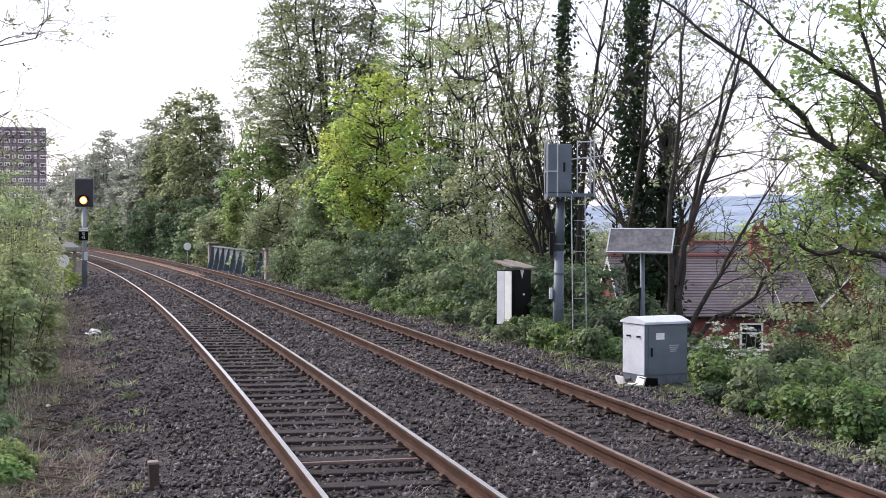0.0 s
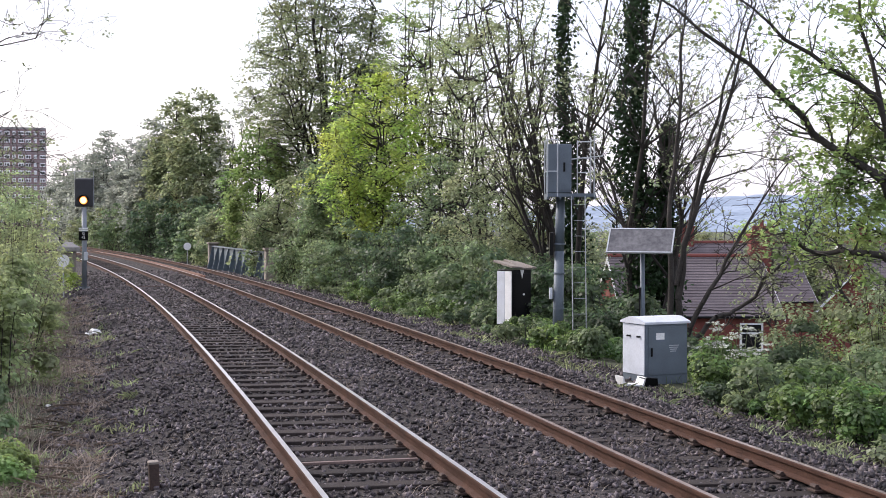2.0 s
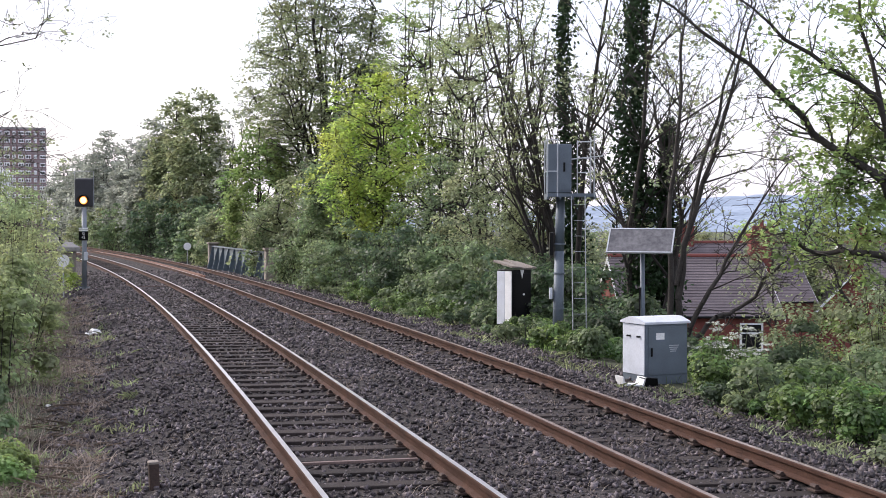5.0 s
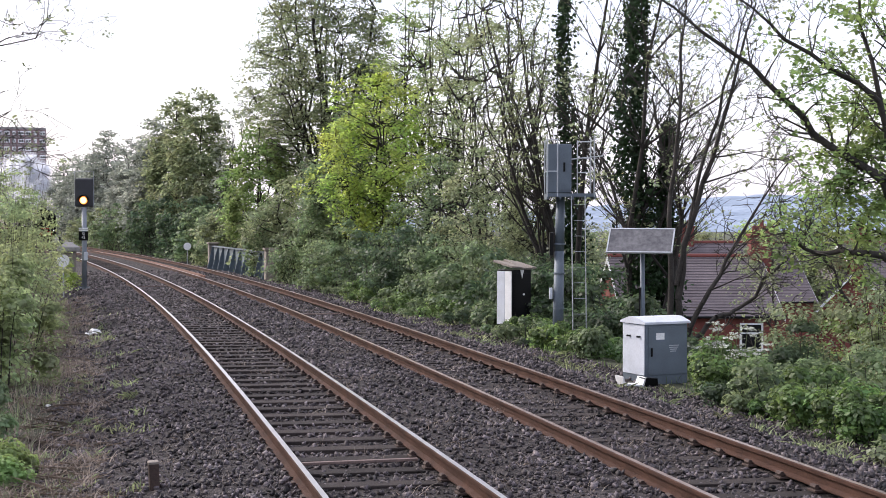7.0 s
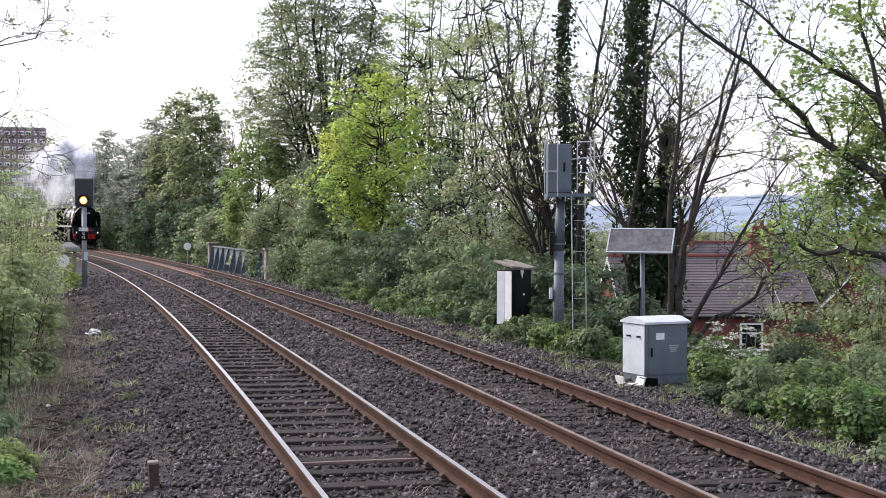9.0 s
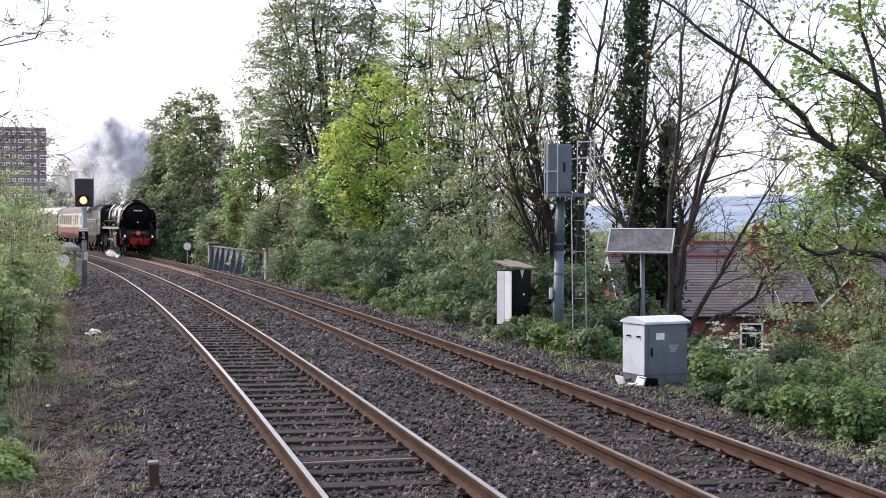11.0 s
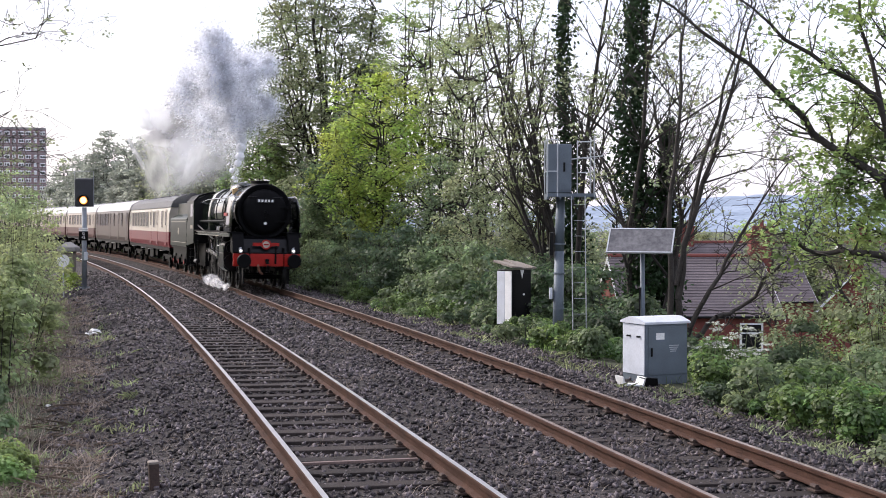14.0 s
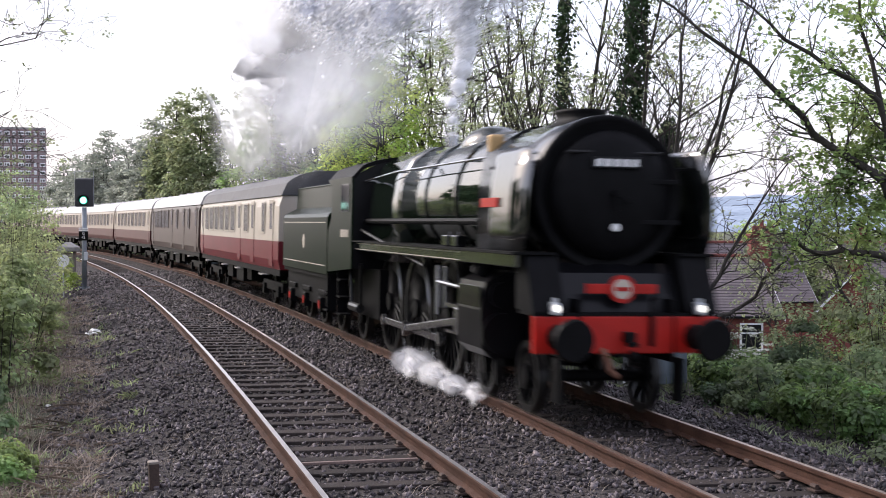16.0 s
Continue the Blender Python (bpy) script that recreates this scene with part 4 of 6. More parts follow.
blades("grass_blades", 1800, 4, 70, 6.8, 8.2, .22, .005, M["leaf_nettle"], 51, "green grass along the ballast edge", "grass")
blades("grass_blades", 6000, 4, 60, -6.5, -3.4, .30, .006, M["leaf_soft"], 52, "green grass tufts on the near verge", "grass")
blades("dry_stalks", 5500, 5, 60, -6.0, -3.2, .40, .005, M["dry"], 53, "dead straw-coloured stalks on the near verge", "dry grass", .9)
blades("dry_stalks", 2600, 5, 45, -3.4, 6.3, .10, .004, M["dry"], 54, "scattered straw and stalks on the ballast", "dry grass", 2.2)
blades("tall_weeds", 2600, 14, 60, -7.5, -4.2, 1.1, .006, M["dry"], 55, "tall dead weed stems in the scrub", "dry grass", .25)


def litter(slope, y, r, seed):
    rs = np.random.RandomState(seed)
    p = place(slope, y)
    bm = bmesh.new()
    bmesh.ops.create_icosphere(bm, subdivisions=2, radius=r)
    for v in bm.verts:
        v.co *= 1 + rs.uniform(-.45, .35)
        v.co.z *= .6
    ob = part("plastic_bag", bm, M["white"])
    ob.location = p + Vector((0, 0, r * .3))
    tagged(ob, "crumpled white plastic bag on the gravel verge", "litter")


for k, (b, y, r) in enumerate([(-.2965, 25.8, .10), (-.257, 33.5, .15), (-.262, 33.2, .10), (-.292, 20.5, .05)]):
    litter(b, y, r, k)


# out-of-view dark trees on the near side, added to darken what the train's paintwork mirrors
for i, (x, y, w, top) in enumerate([(-11.5, 4, 5, 6), (-12.0, 10, 5, 6), (-14.0, 17, 6, 7), (-18, 25, 7, 8), (-23, 34, 8, 9), (-29, 44, 9, 10), (-36, 55, 10, 11), (-45, 68, 12, 12)]):
    tree(x / y, y, top, w, "unseen dark leafy tree added on the near side", M["leaf_dark"], 160 + i, start=.08, n=3600, leaf=.46, cloud=.7, group="wood on the near side")
bush(-.2795, 56.5, 1.0, 1.3, "yellow-green shrub at the foot of the pier", M["leaf_lime"], 190, n=1600, leaf=.045)

blades("dry_stalks", 15000, 4, 45, -5.2, -2.7, .13, .006, M["dry"], 56, "flattened straw over the gravel verge", "dry grass", 2.4)
blades("small_weeds", 1500, 6, 40, -4.2, -2.2, .12, .012, M["leaf_soft"], 57, "small green weeds in the gravel", "weeds", 1.2)
blades("small_weeds", 1500, 8, 45, 5.6, 7.0, .12, .012, M["leaf_soft"], 58, "small green weeds in the gravel", "weeds", 1.2)


def cow_parsley(slope, y, w, h, seed):
    rs = np.random.RandomState(seed)
    base = place(slope, y)
    t = thing("cow_parsley", Matrix.Translation(base), "white-flowered cow parsley beside the cabinet", "wild flower")
    segs, cs = [], []
    for k in range(16):
        p = Vector((rs.uniform(-w, w), rs.uniform(-.4, .4), 0))
        q = p + Vector((rs.uniform(-.2, .2), rs.uniform(-.2, .2), h * rs.uniform(.6, 1.1)))
        segs.append((p, q, .008, .005))
        for _ in range(5):
            e = q + Vector((rs.uniform(-.09, .09), rs.uniform(-.09, .09), rs.uniform(0, .05)))
            segs.append((q, e, .004, .003))
            cs += [[e.x + rs.randn() * .02, e.y + rs.randn() * .02, e.z + rs.randn() * .008] for _ in range(9)]
    v, f = limbs_mesh(segs, 4)
    arrays("woody_growth", v, f, M["leaf_soft"], t)
    v, f = leaves_at(np.array(cs), .016, rs, .9)
    arrays("foliage", v, f, M["blossom"], t)


cow_parsley(.204, 24.6, .7, 1.15, 1)
cow_parsley(.222, 23.2, .6, 1.0, 2)
# ---- railway equipment ----
def signal():
    p = place(-.2644, 54.5)
    t = thing("railway_signal", Matrix.Translation(p), "grey post railway signal with a single lit lamp", "signal")
    bm = bmesh.new()
    tube(bm, (0, 0, .06), (0, 0, 3.3), .10, seg=16)
    part("post", bm, M["postgrey"], t, smooth=True)
    bm = bmesh.new()
    box(bm, -.22, .22, -.2, .2, 0, .07, .01)
    for u in (-.15, .15):
        for w in (-.14, .14):
            tube(bm, (u, w, .06), (u, w, .13), .02, seg=6)
    part("base_plate", bm, M["grey"], t)
    bm = bmesh.new()
    box(bm, -.37, .37, -.05, .12, 3.32, 4.46, .05)
    part("signal_head", bm, M["signalblack"], t)
    bm = bmesh.new()
    for r, w in ((.20, .02),):
        tube(bm, (0, -.055, 3.58), (0, -.09, 3.58), .2, .2, 20)
    part("lens_ring", bm, M["black"], t)
    bm = bmesh.new()
    n = 16
    for k in range(n):
        a, b = math.pi * (k / n) , math.pi * ((k + 1) / n)
        vs = [bm.verts.new(q) for q in ((.22 * math.cos(a), -.05, 3.58 + .22 * math.sin(a)), (.22 * math.cos(b), -.05, 3.58 + .22 * math.sin(b)), (.2 * math.cos(b), -.33, 3.58 + .2 * math.sin(b)), (.2 * math.cos(a), -.33, 3.58 + .2 * math.sin(a)))]
        bm.faces.new(vs)
    bmesh.ops.solidify(bm, geom=bm.faces[:], thickness=.008)
    part("hood", bm, M["black"], t)
    # turning lamp unit: amber on one face, green on the other
    bm = bmesh.new()
    bmesh.ops.create_uvsphere(bm, u_segments=24, v_segments=12, radius=.17, matrix=Matrix.Diagonal((1, .45, 1, 1)))
    lamp = part("lamp_unit", bm, [M["amber"], M["lime"], M["amber_halo"], M["lime_halo"]], t, "lamp that shows amber, then green", True)
    # outer part of each face wears the painted halo colour
    for q in lamp.data.polygons:
        rim = 2 if math.hypot(q.center.x, q.center.z) > .125 else 0
        q.material_index = rim + (0 if q.center.y < 0 else 1)
    lamp.location = (0, -.07, 3.58)
    bm = bmesh.new()
    for sx in (-.38, .38):
        tube(bm, (sx, .02, 3.3), (sx, .02, 4.75), .012, seg=6)
    tube(bm, (-.38, .02, 4.75), (.38, .02, 4.75), .012, seg=6)
    part("guard_frame", bm, M["galv"], t)
    bm = bmesh.new()
    box(bm, -.19, .19, -.13, -.11, 1.97, 2.33, .004)
    plate = part("number_board", bm, M["black"], t)
    for txt, z in (("SJ", 2.19), ("43", 2.04)):
        cu = bpy.data.curves.new("lettering", "FONT")
        cu.body, cu.size, cu.align_x, cu.extrude = txt, .15, "CENTER", .002
        cu.materials.append(M["white"])
        ob = new("lettering", cu)
        ob.parent = plate
        ob.matrix_basis = pose(0, -.134, z, 90, 0, 0)
    bm = bmesh.new()
    box(bm, -.19, .19, -.13, -.112, 2.36, 2.41)
    box(bm, -.19, .19, -.13, -.112, 2.44, 2.48)
    part("white_stripe", bm, M["white"], t)
    bm = bmesh.new()
    box(bm, .03, .17, -.2, -.08, 1.17, 1.5, .015)
    part("telephone_box", bm, M["pale"], t)
    return t, lamp


SIGNAL, SIGNAL_LAMP = signal()


def grey_cabinet():
    p = place(.158, 24.9, .1)
    t = thing("equipment_cabinet", Matrix.Translation(p) @ pose(0, 0, 0, 0, 0, 26), "grey and white steel lineside equipment cabinet", "cabinet")
    bm = bmesh.new()
    box(bm, -.5, .42, -.36, .36, -.12, .98, .012)
    part("body", bm, M["grey"], t)
    bm = bmesh.new()
    prism(bm, [(-.40, .98), (.40, .98), (.40, 1.02), (.12, 1.10), (-.12, 1.10), (-.40, 1.02)], "x", -.54, .46)
    part("lid", bm, M["pale"], t)
    bm = bmesh.new()
    box(bm, -.515, -.502, -.345, .345, .06, .965, .004)
    d = part("side_door", bm, M["pale"], t, "white side door")
    for y in (-.2, .12):
        bm = bmesh.new()
        tube(bm, (-.52, y - .03, .75), (-.56, y + .03, .75), .018, seg=8)
        part("handle", bm, M["black"], d)
    bm = bmesh.new()
    box(bm, -.44, .40, -.375, -.362, .06, .93, .004)
    d = part("front_door", bm, M["grey"], t)
    bm = bmesh.new()
    box(bm, -.395, -.365, -.405, -.376, .40, .56, .006)
    part("handle", bm, M["black"], d)
    bm = bmesh.new()
    box(bm, -.28, -.10, -.380, -.376, .70, .82)
    part("notice", bm, M["white"], d, "blank white notice")
    bm = bmesh.new()
    for k in range(4):
        box(bm, .0 + .01 * k, .22 - .02 * k, -.379, -.376, .58 - .035 * k, .595 - .035 * k)
    part("faint_writing", bm, M["galv"], d)


grey_cabinet()


def junk():
    p = place(.1385, 23.9)
    t = thing("plastic_tray", Matrix.Translation(p) @ pose(0, 0, .02, 0, 4, 20), "broken white plastic tray lying on the ballast", "tray")
    bm = bmesh.new()
    prism(bm, [(-.2, 0), (.2, 0), (.24, .16), (.21, .16), (.17, .03), (-.17, .03), (-.21, .16), (-.24, .16)], "y", -.14, .14)
    part("tray", bm, M["white"], t)
    bm = bmesh.new()
    prism(bm, [(.2, 0), (.48, 0), (.46, .15), (.2, .15)], "y", -.14, .06)
    part("black_tub", bm, M["black"], t, "black tub")


junk()


def old_cabinet():
    p = place(.0515, 36.0)
    t = thing("location_case", Matrix.Translation(p) @ pose(0, 0, .22, 0, 0, 38), "old white and black lineside case with weathered roof", "cabinet")
    bm = bmesh.new()
    box(bm, -.28, .38, -.3, .3, -.35, 1.5, .01)
    part("body", bm, M["black"], t)
    bm = bmesh.new()
    box(bm, -.3, -.283, -.02, .29, .05, 1.46, .004)
    part("side_panel", bm, M["pale"], t, "white side panel")
    bm = bmesh.new()
    box(bm, -.3, -.283, -.29, -.03, .05, 1.46, .004)
    part("side_panel", bm, M["white"], t, "white side panel")
    bm = bmesh.new()
    box(bm, -.22, .34, -.315, -.303, .1, 1.4, .004)
    d = part("door", bm, M["black"], t, "black door")
    bm = bmesh.new()
    tube(bm, (.1, -.316, .85), (.1, -.34, .85), .03, seg=10)
    part("door_knob", bm, M["white"], d)
    bm = bmesh.new()
    prism(bm, [(-.02, 1.5), (.12, 1.5), (.05, 1.27)], "y", -.322, -.317)
    part("white_triangle", bm, M["white"], t)
    bm = bmesh.new()
    rnd = random.Random(4)
    for k in range(5):
        x = -.38 + k * .175
        box(bm, x, x + .17, -.40, .38, 0, .05, .004, pose(0, 0, 1.60 + rnd.uniform(0, .02), 13 + rnd.uniform(-3, 3), 4 + rnd.uniform(-3, 3), 0))
    part("roof", bm, M["wood"], t, "weathered board roof")


old_cabinet()


def mast():
    p = place(.0846, 32.6)
    t = thing("equipment_mast", Matrix.Translation(p), "grey steel mast with cabinet, platform and ladder", "mast")
    bm = bmesh.new()
    tube(bm, (0, 0, -.1), (.04, 0, 2.3), .135, .115, 18)
    tube(bm, (.04, 0, 2.3), (.06, 0, 3.62), .115, .105, 18)
    part("pole", bm, M["grey"], t, smooth=True)
    for z in (.9, 1.75, 2.45):
        bm = bmesh.new()
        tube(bm, (.02 + .01 * z, 0, z), (.02 + .01 * z, 0, z + .04), .14, seg=18)
        part("pole_band", bm, M["grey"], t)
    bm = bmesh.new()
    box(bm, -.30, .86, -.45, .4, 3.60, 3.68)
    for x in (-.3, 0, .3, .6, .82):
        box(bm, x, x + .04, -.45, .4, 3.54, 3.60)
    part("platform", bm, M["grey"], t)
    bm = bmesh.new()
    box(bm, -.26, .30, -.25, .35, 3.70, 4.86, .02)
    b = part("cabinet_box", bm, M["grey"], t)
    bm = bmesh.new()
    box(bm, -.03, .28, -.268, -.252, 3.76, 4.80, .004)
    part("cabinet_door", bm, M["grey"], b)
    bm = bmesh.new()
    box(bm, .10, .15, -.29, -.27, 4.2, 4.42, .006)
    part("handle", bm, M["black"], b)
    bm = bmesh.new()
    for x, y in ((-.29, -.44), (-.05, -.44), (.82, -.44), (.82, .38), (-.29, .38)):
        tube(bm, (x, y, 3.6), (x, y, 4.98 if x < .5 else 5.05), .018, seg=6)
    for z in (4.2, 4.95):
        tube(bm, (-.29, -.44, z), (-.05, -.44, z), .016, seg=6)
        tube(bm, (-.29, .38, z), (-.29, -.44, z), .016, seg=6)
        tube(bm, (.82, .38, z), (.82, -.44, z), .016, seg=6)
    for z in (4.2, 4.55, 4.95):
        tube(bm, (.50, .38, z), (.82, .38, z), .014, seg=6)
    tube(bm, (.50, .38, 3.6), (.50, .38, 4.98), .016, seg=6)
    tube(bm, (.30, -.2, 4.5), (1.05, -.2, 4.58), .014, seg=6)
    part("guard_rail", bm, M["galv"], t)
    bm = bmesh.new()
    for x in (.28, .60):
        tube(bm, (x + .05, -.46, .15), (x, -.46, 3.62), .013, seg=6)
    lad = part("ladder", bm, M["galv"], t)
    for k in range(9):
        z = .45 + k * .37
        bm = bmesh.new()
        tube(bm, (.29 + .05, -.46, z), (.61 + .03, -.46, z), .005, seg=6)
        part("rung", bm, M["galv"], lad)
    bm = bmesh.new()
    box(bm, -.20, -.11, -.12, .1, 2.2, 2.75, .01)
    part("junction_box", bm, M["black"], t)
    bm = bmesh.new()
    box(bm, -.20, -.13, -.1, .05, 1.15, 1.42, .01)
    part("switch_box", bm, M["pale"], t)


mast()


def solar():
    p = place(.1475, 26.6)
    t = thing("solar_panel", Matrix.Translation(p), "dusty tilted solar panel on a thin grey post", "solar panel")
    bm = bmesh.new()
    tube(bm, (.02, 0, -.1), (-.02, 0, 2.48), .045, seg=12)
    part("post", bm, M["grey"], t, smooth=True)
    bm = bmesh.new()
    tube(bm, (-.08, -.03, .2), (-.06, -.03, 1.6), .018, seg=8)
    part("cable", bm, M["black"], t)
    tilt = pose(-.05, -.02, 2.50, 46, 0, -17)
    bm = bmesh.new()
    box(bm, -.62, .62, -.30, .30, 0, .03, .003, tilt)
    pn = part("panel", bm, M["panel"], t)
    bm = bmesh.new()
    for a in (-.645, .62):
        box(bm, a, a + .025, -.325, .325, -.005, .038, 0, tilt)
    for a in (-.325, .30):
        box(bm, -.62, .62, a, a + .025, -.005, .038, 0, tilt)
    part("frame", bm, M["galv"], pn)
    for a in (-.3, .3):
        bm = bmesh.new()
        box(bm, a - .02, a + .02, -.3, .3, -.05, -.006, 0, tilt)
        part("bracket", bm, M["galv"], t)


solar()


def parapet():
    """Riveted girder parapet of the underbridge."""
    s0, s1, off = 59.5, 77.0, SEP + 3.2
    t = thing("bridge_parapet", Matrix(), "blue-grey riveted steel bridge parapet beside the track", "parapet", kind="structure")
    x0, y0, a = line_at(s0, off)
    x1, y1, _ = line_at(s1, off)
    L, h = math.hypot(x1 - x0, y1 - y0), math.degrees(math.atan2(y1 - y0, x1 - x0))
    m = pose(x0, y0, -.45, 0, 0, h)
    bm = bmesh.new()
    box(bm, 0, L, -.02, .02, 0, 1.35, 0, m)
    part("web", bm, M["girder"], t)
    bm = bmesh.new()
    box(bm, -.05, L + .05, -.14, .14, 1.35, 1.41, .008, m)
    part("top_flange", bm, M["girder"], t)
    k = 0.0
    while k <= L:
        bm = bmesh.new()
        for sg in (1,):
            prism(bm, [(.02, 0), (.42, 0), (.10, 1.34), (.02, 1.34)], "x", k - .04, k + .04)
            bmesh.ops.transform(bm, matrix=m, verts=bm.verts)
        part("stiffener", bm, M["girder"], t)
        k += L / 9
    for u in (-.35, L + .35):
        bm = bmesh.new()
        box(bm, u - .28, u + .28, -.28, .28, -.3, 1.5, .03, m)
        box(bm, u - .34, u + .34, -.34, .34, 1.5, 1.62, .02, m)
        part("pier", bm, M["wood"], t)


parapet()


def disc_sign(slope, y, h, r, label, tilt=0):
    p = place(slope, y)
    t = thing("lineside_sign", Matrix.Translation(p), label, "sign")
    bm = bmesh.new()
    tube(bm, (0, .03, -.1), (0, .03, h), .03, seg=8)
    part("post", bm, M["galv"], t)
    bm = bmesh.new()
    tube(bm, (0, 0, h), (0, .02, h), r, seg=28)
    part("plate", bm, M["white"], t, "round white plate")
    return t


disc_sign(-.2800, 50.0, 1.38, .23, "round white lineside sign on a bent post")
disc_sign(-.1885, 86.0, 1.15, .24, "round pale lineside sign on a thin post")


def pier_cap():
    p = place(-.276, 58)
    t = thing("stone_pier", Matrix.Translation(p), "weathered brick pier with a stone cap beside the signal", "pier")
    bm = bmesh.new()
    box(bm, -.26, .26, -.26, .26, -.2, 1.55, .02)
    part("shaft", bm, M["wood"], t)
    bm = bmesh.new()
    box(bm, -.4, .4, -.4, .4, 1.55, 1.75, .03)
    bmesh.ops.create_cone(bm, cap_ends=True, segments=4, radius1=.5, radius2=.12, depth=.2, matrix=Matrix.Translation((0, 0, 1.85)) @ Matrix.Rotation(radians(45), 4, "Z"))
    part("cap", bm, M["conc"], t)


pier_cap()


def stake():
    p = place(-.213, 13.5)
    t = thing("wooden_stake", Matrix.Translation(p), "short weathered wooden stake in the gravel", "stake")
    bm = bmesh.new()
    box(bm, -.05, .05, -.05, .05, -.2, .27, .010, pose(0, 0, 0, 2, -3, 20))
    part("stake", bm, M["iron"], t)
    bm = bmesh.new()
    box(bm, -.052, .052, -.052, .052, .255, .285, .008, pose(0, 0, 0, 2, -3, 20))
    part("stake_top", bm, M["wood"], t, "paler top of the stake")


stake()


def loose_rails():
    t = None
    for off, z in ((SEP - .48, -.02), (SEP - .30, -.02)):
        t = thing("spare_rail", Matrix(), "rusty spare rail lying between the running rails", "rail", "spare rails")
        ob = rail("rail_length", off, z, 56.5, 112, t, M["orange"], "")
        ob.data.materials[0] = M["orange"]


loose_rails()


# ---- town below the embankment ----
def window(parent, x0, x1, z0, z1, y, m):
    bm = bmesh.new()
    fr = .08
    for q in ((x0, x1, z0, z0 + fr), (x0, x1, z1 - fr, z1), (x0, x0 + fr, z0 + fr, z1 - fr), (x1 - fr, x1, z0 + fr, z1 - fr), (x0 + fr, x1 - fr, z0 + (z1 - z0) * .62, z0 + (z1 - z0) * .62 + .06)):
        box(bm, q[0], q[1], y - .06, y + .04, q[2], q[3], 0, m)
    w = part("window", bm, M["upvc"], parent)
    bm = bmesh.new()
    box(bm, x0 + fr, x1 - fr, y - .01, y + .01, z0 + fr, z1 - fr, 0, m)
    part("pane", bm, M["glass"], w)
    bm = bmesh.new()
    box(bm, x0 - .08, x1 + .08, y - .12, y + .02, z0 - .1, z0, 0, m)
    part("sill", bm, M["conc"], w)


def house(slope, y, zb, w, d, eave, ridge, rz, label, wins, chim, gable=False):
    x = slope * y
    t = thing("house", pose(x, y, zb, 0, 0, rz), label, "house", "houses below the embankment")
    bm = bmesh.new()
    box(bm, -w / 2, w / 2, -d / 2, d / 2, -3, eave)
    prism(bm, [(-d / 2, eave), (d / 2, eave), (0, ridge - .1)], "x", -w / 2, w / 2)
    part("wall", bm, M["brick"], t)
    # overlapping courses of tiles on both slopes
    courses = 22
    for sg in (-1, 1):
        for k in range(courses):
            u0, u1 = k / courses, (k + 1) / courses + .012
            y0, z0 = sg * (d / 2 + .3) * (1 - u0), eave - .15 + (ridge - eave + .15) * u0
            y1, z1 = sg * (d / 2 + .3) * (1 - u1), eave - .15 + (ridge - eave + .15) * u1
            bm = bmesh.new()
            prism(bm, [(y0, z0 + .02), (y0, z0 + .09), (y1, z1 + .05), (y1, z1 - .02)], "x", -w / 2 - .15, w / 2 + .15)
            part("tile_course", bm, M["slate"], t)
    bm = bmesh.new()
    tube(bm, (-w / 2 - .15, 0, ridge + .05), (w / 2 + .15, 0, ridge + .05), .12, seg=8)
    part("ridge_tile", bm, M["brick"], t)
    bm = bmesh.new()
    tube(bm, (-w / 2, -d / 2 - .32, eave - .12), (w / 2, -d / 2 - .32, eave - .12), .06, seg=8)
    part("gutter", bm, M["black"], t)
    for sx in (-1, 1):
        for sg in (-1, 1):
            bm = bmesh.new()
            xx = sx * (w / 2 + .17)
            prism(bm, [(sg * (d / 2 + .3), eave - .3), (sg * (d / 2 + .3), eave - .12), (0, ridge + .02), (0, ridge - .22)], "x", xx - .02, xx + .02)
            part("bargeboard", bm, M["upvc"], t, "white bargeboard")
    for u in wins:
        window(t, *u, -d / 2 - .02, Matrix())
    for cx in chim:
        bm = bmesh.new()
        box(bm, cx - .5, cx + .5, -.35, .35, ridge - .9, ridge + 1.0)
        box(bm, cx - .56, cx + .56, -.41, .41, ridge + 1.0, ridge + 1.12)
        c = part("chimney", bm, M["brick"], t)
        for px in (-.25, .25):
            bm = bmesh.new()
            tube(bm, (cx + px, 0, ridge + 1.12), (cx + px, 0, ridge + 1.5), .14, .11, 10)
            part("chimney_pot", bm, M["brick"], c)
    return t


house(.178, 64, -5.6, 7.0, 7.0, 3.95, 6.4, 3, "red brick terraced house with grey tiled roof", [(1.7, 2.75, 2.3, 3.55), (-2.4, -1.2, 2.3, 3.55)], [3.6])
house(.335, 96, -7.0, 9, 8, 4.4, 8.0, 14, "red brick terraced house with dark tiled roof", [(-3, -1.8, 1.5, 2.9), (1, 2.2, 1.5, 2.9)], [-3, 3.5])
house(.20, 88, -6.2, 10, 8, 3.8, 7.3, 10, "red brick terraced house with dark tiled roof", [(-3, -1.8, 1.5, 2.9), (1, 2.2, 1.5, 2.9)], [-2, 3.5])
house(.292, 90, -7.8, 5, 6, 4.2, 7.2, 98, "red brick terraced house with white window frames", [(-3, -1.8, 1.5, 2.9), (-.5, .7, 1.5, 2.9)], [-2.5])


